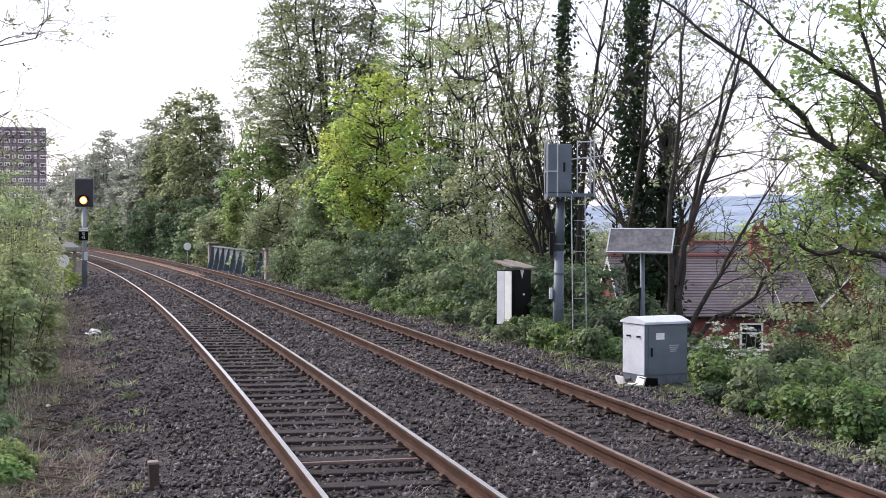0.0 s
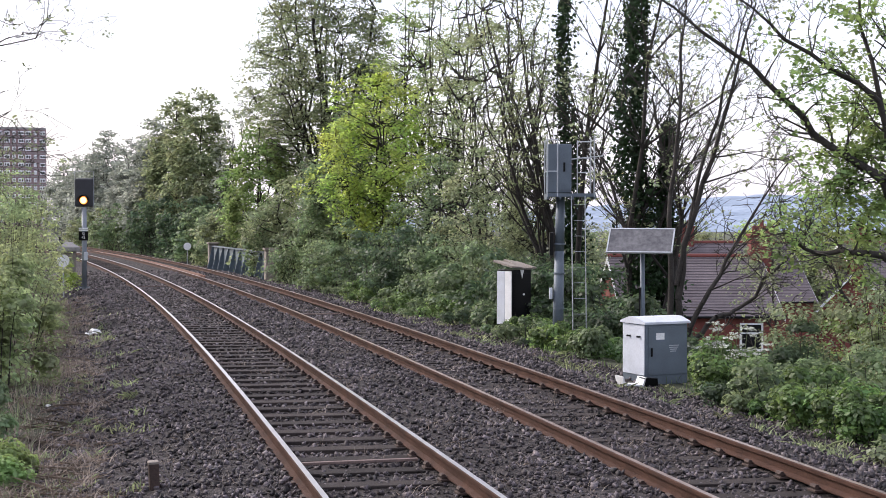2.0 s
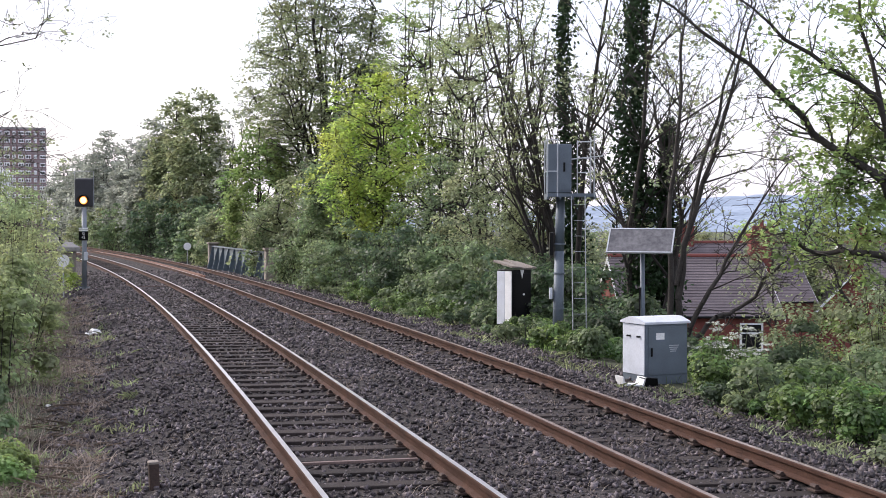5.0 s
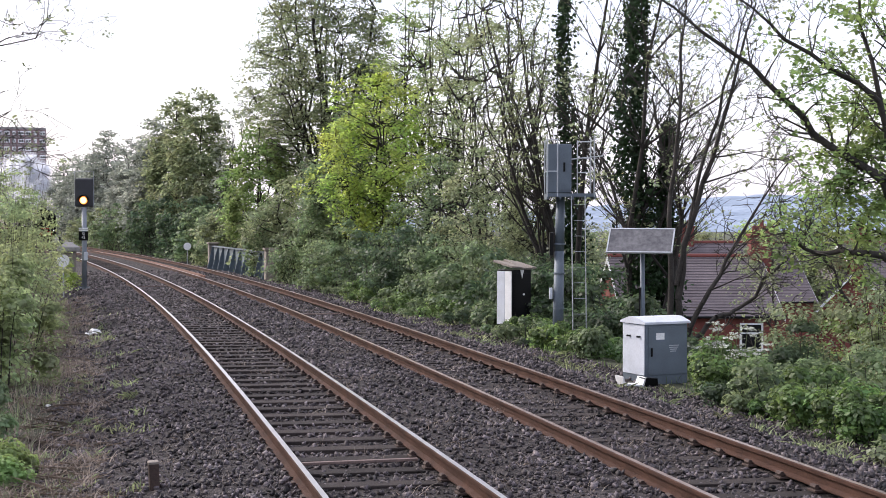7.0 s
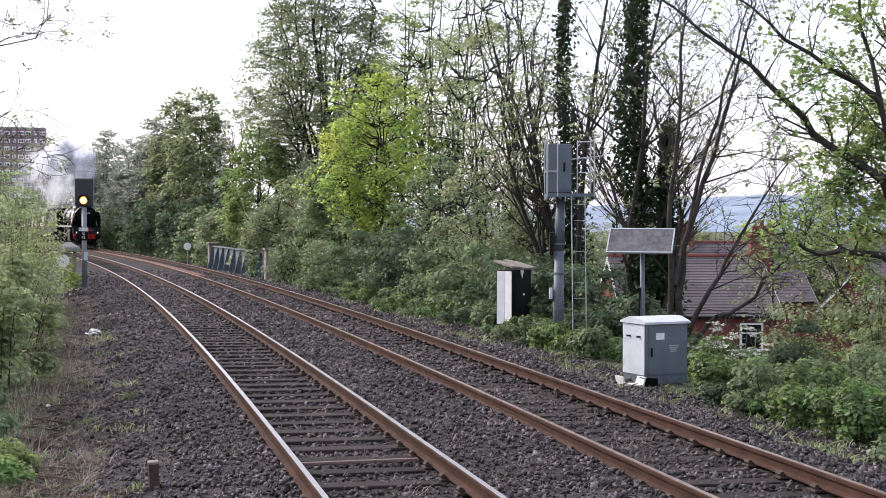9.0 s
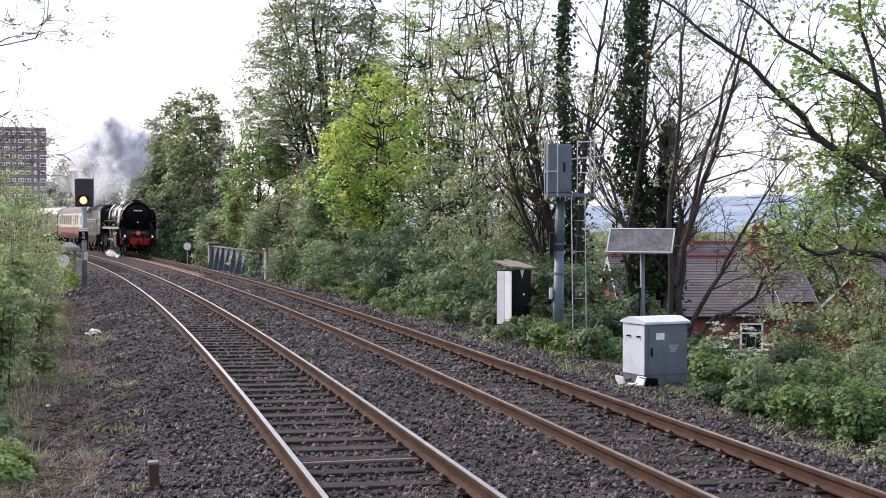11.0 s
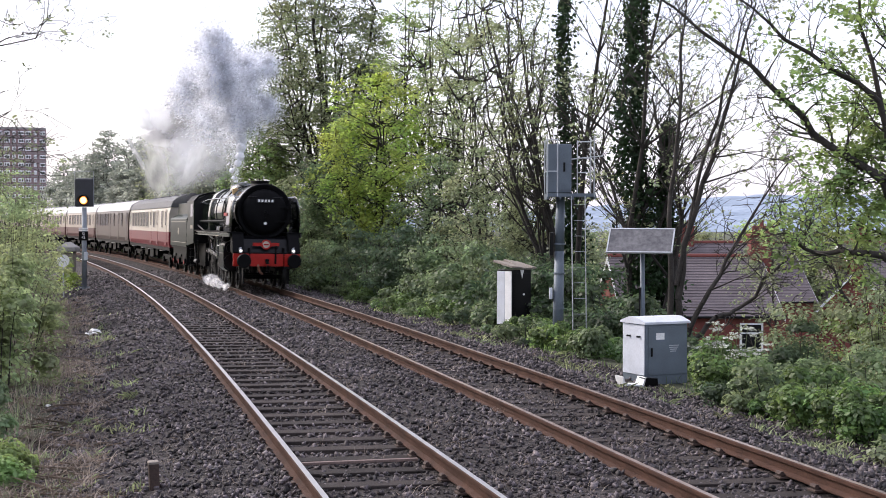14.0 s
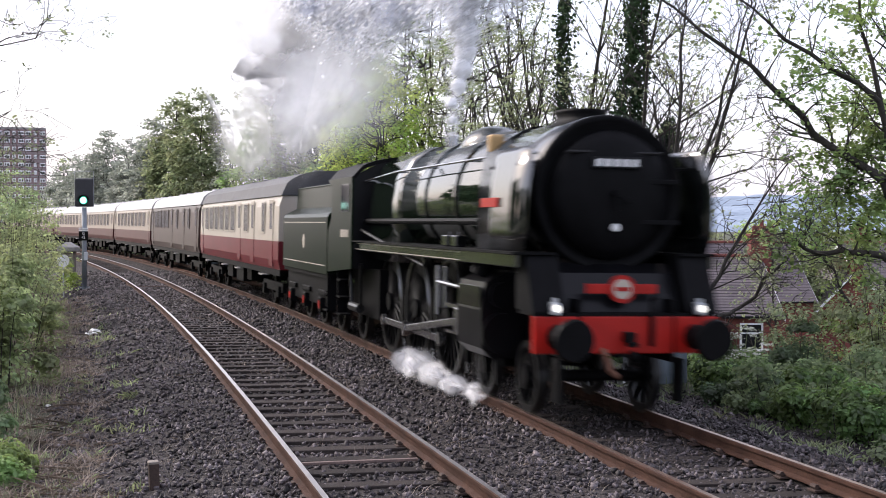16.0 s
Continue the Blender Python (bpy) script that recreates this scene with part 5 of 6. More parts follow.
def tower():
    y = 473
    t = thing("tower_block", pose(-.3135 * y, y, -12, 0, 0, 18), "brown brick tower block with rows of white windows", "tower block")
    w, d, floors = 19.0, 16.0, 17
    bm = bmesh.new()
    box(bm, -w / 2, w / 2, -d / 2, d / 2, 0, floors * 2.7)
    part("wall", bm, M["towerbrick"], t)
    for k in range(floors):
        bm = bmesh.new()
        box(bm, -w / 2 - .08, w / 2 + .08, -d / 2 - .08, d / 2 + .08, k * 2.7 - .15, k * 2.7 + .15)
        part("floor_band", bm, M["conc"], t)
    bm = bmesh.new()
    box(bm, -w / 2, w / 2, -d / 2, d / 2, floors * 2.7, floors * 2.7 + .7)
    part("roof", bm, M["conc"], t)
    for k in range(floors - 12, floors):
        for j in range(8):
            x = -w / 2 + 1.3 + j * (w - 2.6) / 7
            ww = 1.9 if j % 3 else 1.1
            bm = bmesh.new()
            box(bm, x - ww / 2, x + ww / 2, -d / 2 - .12, -d / 2 - .01, k * 2.7 + .75, k * 2.7 + 2.1)
            wd = part("window", bm, M["upvc"], t)
            bm = bmesh.new()
            box(bm, x - ww / 2 + .28, x - .12, -d / 2 - .16, -d / 2 - .122, k * 2.7 + 1.0, k * 2.7 + 1.7)
            box(bm, x + .12, x + ww / 2 - .28, -d / 2 - .16, -d / 2 - .122, k * 2.7 + 1.0, k * 2.7 + 1.7)
            part("pane", bm, M["glass"], wd)


tower()
# ---- the train; each vehicle points along +x with its front buffers at x = 0 and the rails at z = 0 ----
def ring(r, z0, n=32, x=0.0):
    return [(x, r * math.sin(2 * math.pi * k / n), z0 + r * math.cos(2 * math.pi * k / n)) for k in range(n)]


def barrel(bm, stations, n=36):
    """Lathe along x from rows of (x, radius, centre height)."""
    return loft(bm, [ring(r, z, n, x) for x, r, z in stations])


SPOKES = {}


def wheelset(name, r, parent, x, spokes=0, gauge=.72, white=False, label=""):
    """Axle with two flanged wheels, turning about its own centre."""
    ax = new(name)
    ax.parent = parent
    ax.location = (x, 0, r)
    tagged(ax, label)
    bm = bmesh.new()
    tube(bm, (0, -gauge, 0), (0, gauge, 0), .08, seg=10)
    part("axle", bm, M["matt"], ax)
    for sg in (-1, 1):
        y0, y1 = sg * (gauge - .02), sg * (gauge + .11)
        bm = bmesh.new()
        n = 36
        prof = [(r - .09, y0), (r + .028, y0), (r + .028, y0 + sg * .03), (r, y0 + sg * .04), (r - .004, y1), (r - .09, y1)]
        loft(bm, [[(q * math.sin(2 * math.pi * k / n), w, q * math.cos(2 * math.pi * k / n)) for q, w in prof] for k in list(range(n)) + [0]], cap=False)
        part("tyre", bm, M["tyre"] if white else M["matt"], ax)
        bm = bmesh.new()
        if spokes:
            tube(bm, (0, y0, 0), (0, y1 + sg * .05, 0), .16, seg=16)
            key = (r, spokes)
            if key not in SPOKES:
                sb = bmesh.new()
                tube(sb, (0, 0, .1), (0, 0, r - .07), .045, .03, 6)
                SPOKES[key] = bpy.data.meshes.new("spoke")
                sb.to_mesh(SPOKES[key])
                sb.free()
                SPOKES[key].materials.append(M["matt"])
            for k in range(spokes):
                s = new("spoke", SPOKES[key])
                s.parent = ax
                s.matrix_basis = pose(0, (y0 + y1) / 2, 0, 0, 360 * k / spokes, 0)
            if r > .8:
                wb = bmesh.new()
                box(wb, -.42, .42, min(y0, y1) + .02, max(y0, y1) - .02, -r + .08, -r + .36)
                part("balance_weight", wb, M["matt"], ax)
                wb = bmesh.new()
                tube(wb, (0, y1, .36), (0, y1 + sg * .12, .36), .07, seg=10)
                part("crank_pin", wb, M["steel"], ax)
        else:
            tube(bm, (0, y0 + sg * .03, 0), (0, y1 - sg * .03, 0), r - .07, seg=28)
            tube(bm, (0, y0, 0), (0, y1 + sg * .05, 0), .14, seg=12)
        part("wheel_centre", bm, M["matt"], ax)
    return ax


def locomotive():
    t = thing("steam_locomotive", Matrix(), "black and dark green express steam locomotive with red buffer beam", "steam locomotive")
    CZ = 2.78
    # boiler, firebox, smokebox
    bm = bmesh.new()
    barrel(bm, [(-3.55, .94, CZ), (-3.6, .96, CZ), (-7.4, .985, CZ), (-8.6, 1.0, CZ - .01)])
    part("boiler", bm, M["boilergreen"], t, smooth=True)
    bm = bmesh.new()
    prof = [(-1.02, 1.7), (-1.04, 2.7), (-.98, 3.15), (-.78, 3.52), (-.45, 3.72), (0, 3.79), (.45, 3.72), (.78, 3.52), (.98, 3.15), (1.04, 2.7), (1.02, 1.7)]
    loft(bm, [[(x, u * k, 1.7 + (w - 1.7) * k2) for u, w in prof] for x, k, k2 in ((-8.6, .97, .985), (-8.75, 1, 1), (-11.3, 1.0, .985))])
    part("firebox", bm, M["boilergreen"], t, smooth=True)
    bm = bmesh.new()
    barrel(bm, [(-1.28, .90, CZ), (-1.24, .95, CZ), (-1.3, .98, CZ), (-3.55, .98, CZ)], 48)
    sb = part("smokebox", bm, [M["gloss"], M["matt"]], t, smooth=True)
    for q in sb.data.polygons:
        q.material_index = 1 if q.center.x > -1.31 else 0
    bm = bmesh.new()
    barrel(bm, [(-1.26, .80, CZ - .02), (-1.2, .79, CZ - .02), (-1.12, .66, CZ - .02), (-1.07, .45, CZ - .02), (-1.05, .15, CZ - .02), (-1.045, .02, CZ - .02)], 48)
    door = part("smokebox_door", bm, M["matt"], t, smooth=True)
    bm = bmesh.new()
    tube(bm, (-1.06, 0, CZ), (-.95, 0, CZ), .05, seg=12)
    tube(bm, (-.97, 0, CZ), (-.97, .0, CZ - .22), .02, seg=8)
    tube(bm, (-.96, 0, CZ), (-.96, .16, CZ - .12), .02, seg=8)
    part("door_handle", bm, M["matt"], door)
    bm = bmesh.new()
    tube(bm, (-1.12, -.62, CZ + .50), (-1.12, .62, CZ + .50), .018, seg=8)
    for y in (-.55, .55):
        tube(bm, (-1.25, y, CZ + .50), (-1.11, y, CZ + .50), .02, seg=6)
    part("handrail", bm, M["tyre"], door)
    bm = bmesh.new()
    box(bm, -1.12, -1.02, -.31, .31, CZ + .30, CZ + .44, .008)
    pl = part("plate", bm, M["black"], door, "black plate with pale characters")
    bm = bmesh.new()
    for k in range(5):
        y = -.235 + k * .118
        box(bm, -1.018, -1.012, y - .035, y + .035, CZ + .325, CZ + .415)
    part("plate_bar", bm, M["white"], pl)
    for z in (CZ - .35, CZ + .15):
        bm = bmesh.new()
        box(bm, -1.14, -1.08, .15, .86, z - .03, z + .03, .008)
        part("hinge_strap", bm, M["matt"], door)
    bm = bmesh.new()
    tube(bm, (-1.07, 0, CZ - .42), (-1.02, 0, CZ - .42), .05, seg=12)
    part("shed_plate", bm, M["white"], door)
    # chimney and dome
    bm = bmesh.new()
    loft(bm, [[(-2.35 + r * 1.5 * math.cos(a), r * math.sin(a), z) for a in [2 * math.pi * k / 28 for k in range(28)]] for r, z in ((.44, 3.66), (.34, 3.73), (.31, 3.79), (.33, 3.84), (.34, 3.88), (.27, 3.88), (.26, 3.76))], cap=False)
    part("chimney", bm, M["matt"], t, smooth=True)
    bm = bmesh.new()
    ball(bm, (-6.3, 0, 3.58), .55, 3, (1.1, 1, .68))
    part("dome", bm, M["boilergreen"], t, smooth=True)
    for x in (-8.1, -8.4):
        for y in (-.18, .18):
            bm = bmesh.new()
            tube(bm, (x, y, 3.70), (x, y, 3.90), .06, .05, 10)
            part("safety_valve", bm, M["steel"], t)
    bm = bmesh.new()
    box(bm, -4.15, -3.98, -.75, -.55, 3.40, 3.66, .03)
    part("top_feed", bm, M["brass"], t, "brass top feed casing")
    for x in (-3.62, -5.0, -6.9, -8.62):
        bm = bmesh.new()
        barrel(bm, [(x - .04, .965 + (.03 if x < -4 else .0), CZ), (x - .04, 1.0 + (.012 if x < -4 else 0), CZ), (x + .04, 1.0 + (.012 if x < -4 else 0), CZ), (x + .04, .965, CZ)], 40)
        part("boiler_band", bm, M["gloss"], t)
    for sg in (-1, 1):
        bm = bmesh.new()
        pts = [(-1.5, 1.06, 3.28), (-4.0, 1.06, 3.28), (-6.5, 1.07, 3.28), (-8.6, 1.09, 3.28), (-11.2, 1.10, 3.2)]
        for p, q in zip(pts, pts[1:]):
            tube(bm, (p[0], sg * p[1], p[2]), (q[0], sg * q[1], q[2]), .018, seg=8)
        for p in pts:
            tube(bm, (p[0], sg * (p[1] - .2), p[2]), (p[0], sg * (p[1] + .02), p[2]), .022, seg=6)
        part("boiler_handrail", bm, M["steel"], t)
        # running board and its deep valance
        bm = bmesh.new()
        box(bm, -11.3, -1.0, sg * 1.26 - .03, sg * 1.26 + .03, 1.86, 2.02, .01)
        part("valance", bm, M["gloss"], t)
        bm = bmesh.new()
        box(bm, -11.3, -.9, min(sg * .8, sg * 1.36), max(sg * .8, sg * 1.29), 2.02, 2.05)
        part("running_board", bm, M["matt"], t)
        bm = bmesh.new()
        box(bm, -11.2, -3.6, sg * 1.294 - .004, sg * 1.294 + .004, 1.985, 2.0)
        box(bm, -11.2, -3.6, sg * 1.294 - .004, sg * 1.294 + .004, 1.88, 1.892)
        part("lining", bm, M["cream"], t)
        # smoke deflector
        bm = bmesh.new()
        rows = [(1.20, 2.05, -1.0), (1.21, 2.3, -.86), (1.20, 2.72, -.84), (1.185, 2.88, -.84), (1.15, 3.08, -.87), (1.11, 3.26, -.98), (1.09, 3.34, -1.18)]
        outer = [[bm.verts.new((x, sg * y, z)) for x in (-3.0, -2.3, -1.6, xf)] for y, z, xf in rows]
        for r0, r1 in zip(outer, outer[1:]):
            for k in range(3):
                bm.faces.new((r0[k], r0[k + 1], r1[k + 1], r1[k]))
        bmesh.ops.recalc_face_normals(bm, faces=bm.faces[:])
        bmesh.ops.solidify(bm, geom=bm.faces[:], thickness=.02)
        part("smoke_deflector", bm, M["gloss"], t, smooth=True)
        for x in (-1.4, -2.6):
            bm = bmesh.new()
            tube(bm, (x, sg * .93, 3.1), (x, sg * 1.15, 3.12), .02, seg=6)
            part("deflector_stay", bm, M["matt"], t)
        bm = bmesh.new()
        box(bm, -2.75, -2.0, sg * 1.225 - .006, sg * 1.225 + .006, 2.60, 2.72, .004)
        part("nameplate", bm, M["red"], t, "small red nameplate")
        # cylinder, slide bars, crosshead
        bm = bmesh.new()
        prism(bm, [(sg * .62, .62), (sg * 1.10, .62), (sg * 1.24, .75), (sg * 1.26, 1.25), (sg * 1.2, 1.62), (sg * .95, 1.75), (sg * .62, 1.75)], "x", -3.75, -2.55)
        cy = part("cylinder", bm, M["black"], t)
        for x in (-3.78, -2.52):
            for z, rr in ((.95, .27), (1.45, .17)):
                bm = bmesh.new()
                tube(bm, (x - .03, sg * .98, z), (x + .03, sg * .98, z), rr, seg=24)
                part("cylinder_cover", bm, M["black"], cy)
        bm = bmesh.new()
        box(bm, -5.3, -3.78, sg * .98 - .05, sg * .98 + .05, 1.14, 1.20)
        box(bm, -5.3, -3.78, sg * .98 - .05, sg * .98 + .05, .76, .80)
        tube(bm, (-3.8, sg * .98, .95), (-4.6, sg * .98, .95), .04, seg=8)
        box(bm, -4.75, -4.45, sg * .98 - .07, sg * .98 + .07, .8, 1.16, .02)
        part("slide_bar", bm, M["steel"], t)
        bm = bmesh.new()
        box(bm, -5.9, -5.35, sg * 1.0 - .04, sg * 1.0 + .04, 1.1, 1.75, .02)
        tube(bm, (-5.6, sg * 1.08, 1.5), (-3.8, sg * 1.0, 1.45), .035, seg=8)
        tube(bm, (-5.6, sg * 1.08, 1.75), (-5.6, sg * 1.08, 1.0), .045, seg=8)
        part("valve_gear", bm, M["steel"], t)
        # steam pipe from smokebox to cylinder
        bm = bmesh.new()
        tube(bm, (-2.9, sg * .85, 2.5), (-3.1, sg * 1.1, 1.7), .16, seg=14)
        part("steam_pipe", bm, M["matt"], t)
        # pipes, lubricators and brake gear
        bm = bmesh.new()
        tube(bm, (-3.4, sg * 1.03, 2.42), (-11.3, sg * 1.09, 2.42), .05, seg=8)
        part("ejector_pipe", bm, M["matt"], t)
        bm = bmesh.new()
        tube(bm, (-6.2, sg * 1.16, 1.72), (-11.2, sg * 1.2, 2.25), .028, seg=8)
        part("reversing_rod", bm, M["tyre"], t)
        for x in (-4.25, -4.75):
            bm = bmesh.new()
            box(bm, x - .13, x + .13, sg * 1.12 - .09, sg * 1.12 + .09, 2.05, 2.22, .02)
            tube(bm, (x, sg * 1.12, 2.22), (x, sg * 1.12, 2.27), .03, seg=8)
            part("lubricator", bm, M["gloss"], t)
        for x in (-5.85, -7.98, -10.11):
            bm = bmesh.new()
            box(bm, x + .97, x + 1.05, sg * .78 - .05, sg * .78 + .05, .35, 1.35, .01)
            part("brake_hanger", bm, M["matt"], t)
            bm = bmesh.new()
            tube(bm, (x + .55, sg * .86, 1.86), (x + .82, sg * .80, .9), .02, seg=6)
            tube(bm, (x + .82, sg * .80, .9), (x + .86, sg * .76, .16), .02, seg=6)
            part("sand_pipe", bm, M["steel"], t)
        bm = bmesh.new()
        tube(bm, (-11.4, sg * 1.16, .72), (-12.3, sg * 1.16, .72), .09, seg=10)
        tube(bm, (-12.3, sg * 1.16, .72), (-12.5, sg * 1.16, 1.5), .04, seg=8)
        tube(bm, (-11.4, sg * 1.16, .72), (-11.2, sg * 1.2, 1.6), .035, seg=8)
        part("injector", bm, M["tyre"], t)
        for k in range(3):
            bm = bmesh.new()
            tube(bm, (-2.6 - .5 * k, sg * 1.05, .64), (-2.3 - .5 * k, sg * 1.12, .3), .018, seg=6)
            part("drain_pipe", bm, M["matt"], t)
        bm = bmesh.new()
        box(bm, -3.7, -2.6, sg * 1.262 - .004, sg * 1.262 + .004, 1.28, 1.56, .003)
        part("valve_cover", bm, M["gloss"], cy)
        # cab
        bm = bmesh.new()
        prism(bm, [(-11.3, 1.5), (-14.0, 1.35), (-14.0, 2.2), (-13.6, 2.5), (-13.6, 3.1), (-14.0, 3.28), (-11.3, 3.28)], "y", sg * 1.36 - .02, sg * 1.36 + .02)
        cs = part("cab_side", bm, M["green"], t)
        bm = bmesh.new()
        box(bm, -12.4, -11.55, sg * 1.385 - .006, sg * 1.385 + .006, 2.6, 3.15)
        part("cab_window", bm, M["glass"], cs)
        bm = bmesh.new()
        for k in range(5):
            box(bm, -12.45 + k * .18, -12.33 + k * .18, sg * 1.385 - .004, sg * 1.385 + .004, 2.1, 2.25)
        part("cab_plate_bar", bm, M["cream"], cs)
        bm = bmesh.new()
        for z in (.5, .85, 1.2):
            box(bm, -13.2, -12.8, sg * 1.2 - .12, sg * 1.2 + .12, z, z + .03)
        box(bm, -13.22, -13.18, sg * 1.2 - .1, sg * 1.2 + .1, .5, 1.6)
        part("cab_step", bm, M["matt"], t)
        # frames
        bm = bmesh.new()
        box(bm, -13.2, -.6, sg * .6 - .02, sg * .6 + .02, .75, 1.5)
        part("frame_plate", bm, M["matt"], t)
        # front fittings
        bm = bmesh.new()
        tube(bm, (-.62, sg * .87, 1.06), (-.2, sg * .87, 1.06), .15, .12, 18)
        tube(bm, (-.25, sg * .87, 1.06), (-.05, sg * .87, 1.06), .08, seg=14)
        bf = part("buffer", bm, M["matt"], t)
        bm = bmesh.new()
        tube(bm, (-.06, sg * .87, 1.06), (0, sg * .87, 1.06), .25, .23, 24)
        part("buffer_head", bm, M["matt"], bf)
        bm = bmesh.new()
        box(bm, -.66, -.52, sg * .92 - .05, sg * .92 + .05, 1.32, 1.47, .015)
        tube(bm, (-.59, sg * .92, 1.47), (-.59, sg * .92, 1.52), .035, seg=10)
        lamp = part("headlamp", bm, M["galv"], t)
        bm = bmesh.new()
        tube(bm, (-.52, sg * .92, 1.40), (-.50, sg * .92, 1.40), .045, seg=16)
        part("lamp_glass", bm, M["lamp"], lamp, "lit lamp lens")
        bm = bmesh.new()
        prism(bm, [(-1.3, 1.36), (-.62, 1.32), (-.62, 1.36), (-.95, 2.03), (-1.3, 2.03)], "y", sg * .98 - .2, sg * .98 + .2)
        part("front_step", bm, M["matt"], t)
        bm = bmesh.new()
        box(bm, -1.0, -.72, sg * .78 - .03, sg * .78 + .03, .25, .78)
        part("guard_iron", bm, M["matt"], t)
    bm = bmesh.new()
    box(bm, -.70, -.60, -1.17, 1.17, .86, 1.30, .012)
    part("buffer_beam", bm, M["red"], t, "bright red buffer beam")
    bm = bmesh.new()
    box(bm, -1.3, -.62, -1.15, 1.15, 1.30, 1.34)
    part("front_platform", bm, M["matt"], t)
    bm = bmesh.new()
    prism(bm, [(-1.3, 1.34), (-.86, 1.34), (-.95, 1.55), (-1.12, 1.80), (-1.3, 1.92)], "y", -.95, .95)
    part("drop_plate", bm, M["black"], t)
    bm = bmesh.new()
    box(bm, -.84, -.80, -.46, .46, 1.56, 1.68, .01)
    bmesh.ops.create_cone(bm, cap_ends=True, segments=32, radius1=.17, radius2=.17, depth=.05, matrix=Matrix.Translation((-.80, 0, 1.62)) @ Matrix.Rotation(radians(90), 4, "Y"))
    hb = part("headboard", bm, M["red"], t, "red headboard with round emblem")
    bm = bmesh.new()
    tube(bm, (-.775, 0, 1.62), (-.768, 0, 1.62), .12, seg=28)
    part("emblem", bm, M["cream"], hb)
    bm = bmesh.new()
    box(bm, -.768, -.760, -.09, .09, 1.595, 1.645)
    part("emblem_bar", bm, M["red"], hb)
    bm = bmesh.new()
    box(bm, -.62, -.45, -.06, .06, 1.0, 1.12, .01)
    for k in range(3):
        bmesh.ops.create_cone(bm, cap_ends=True, segments=10, radius1=.07, radius2=.07, depth=.05, matrix=Matrix.Translation((-.42, 0, .98 - k * .14)) @ Matrix.Rotation(radians(90 * (k % 2)), 4, "X"))
    part("coupling", bm, M["matt"], t)
    bm = bmesh.new()
    for a, b in zip([(-.6, -.30, .90), (-.48, -.31, .82), (-.46, -.26, .66)], [(-.48, -.31, .82), (-.46, -.26, .66), (-.5, -.16, .60)]):
        tube(bm, a, b, .04, seg=8)
    part("brake_hose", bm, M["orange"], t)
    bm = bmesh.new()
    tube(bm, (-.56, .3, .95), (-.56, .3, 1.5), .035, seg=8)
    tube(bm, (-.56, .3, 1.5), (-.45, .3, 1.56), .035, seg=8)
    part("vacuum_pipe", bm, M["matt"], t)
    bm = bmesh.new()
    rr = [[(-11.25 - 2.7 * w, y * 1.37, 3.28 + .42 * math.sqrt(max(0, 1 - y * y))) for y in np.linspace(-1, 1, 15)] + [(-11.25 - 2.7 * w, y * 1.33, 3.23 + .40 * math.sqrt(max(0, 1 - y * y))) for y in np.linspace(1, -1, 15)] for w in (0, 1)]
    loft(bm, rr)
    part("cab_roof", bm, M["matt"], t, smooth=False)
    bm = bmesh.new()
    prism(bm, [(-1.34, 1.5), (1.34, 1.5), (1.34, 3.28), (.8, 3.58), (-.8, 3.58), (-1.34, 3.28)], "x", -11.36, -11.30)
    part("cab_front", bm, M["black"], t)
    bm = bmesh.new()
    box(bm, -13.2, -10.6, -.95, .95, .55, 1.5)
    part("ashpan", bm, M["matt"], t)
    ws = [(wheelset("bogie_wheelset", .457, t, x, 10, white=True), .457) for x in (-1.9, -3.78)]
    dr = [(wheelset("driving_wheelset", .94, t, x, 20, white=True), .94) for x in (-5.85, -7.98, -10.11)]
    ws += [(wheelset("trailing_wheelset", .5, t, -12.8, 10, white=True), .5)]
    rods = []
    for sg in (-1, 1):
        bm = bmesh.new()
        box(bm, -2.16, 2.16, sg * .93 - .03, sg * .93 + .03, -.06, .06, .01)
        for x in (-2.13, 0, 2.13):
            tube(bm, (x, sg * .89, 0), (x, sg * .98, 0), .11, seg=14)
        r = part("coupling_rod", bm, M["steel"], t)
        bm = bmesh.new()
        box(bm, 0, 3.36, sg * 1.02 - .03, sg * 1.02 + .03, -.055, .055, .01)
        tube(bm, (0, sg * .98, 0), (0, sg * 1.06, 0), .13, seg=14)
        c = part("connecting_rod", bm, M["steel"], t)
        rods.append((r, c, sg))
    return t, ws, dr, rods


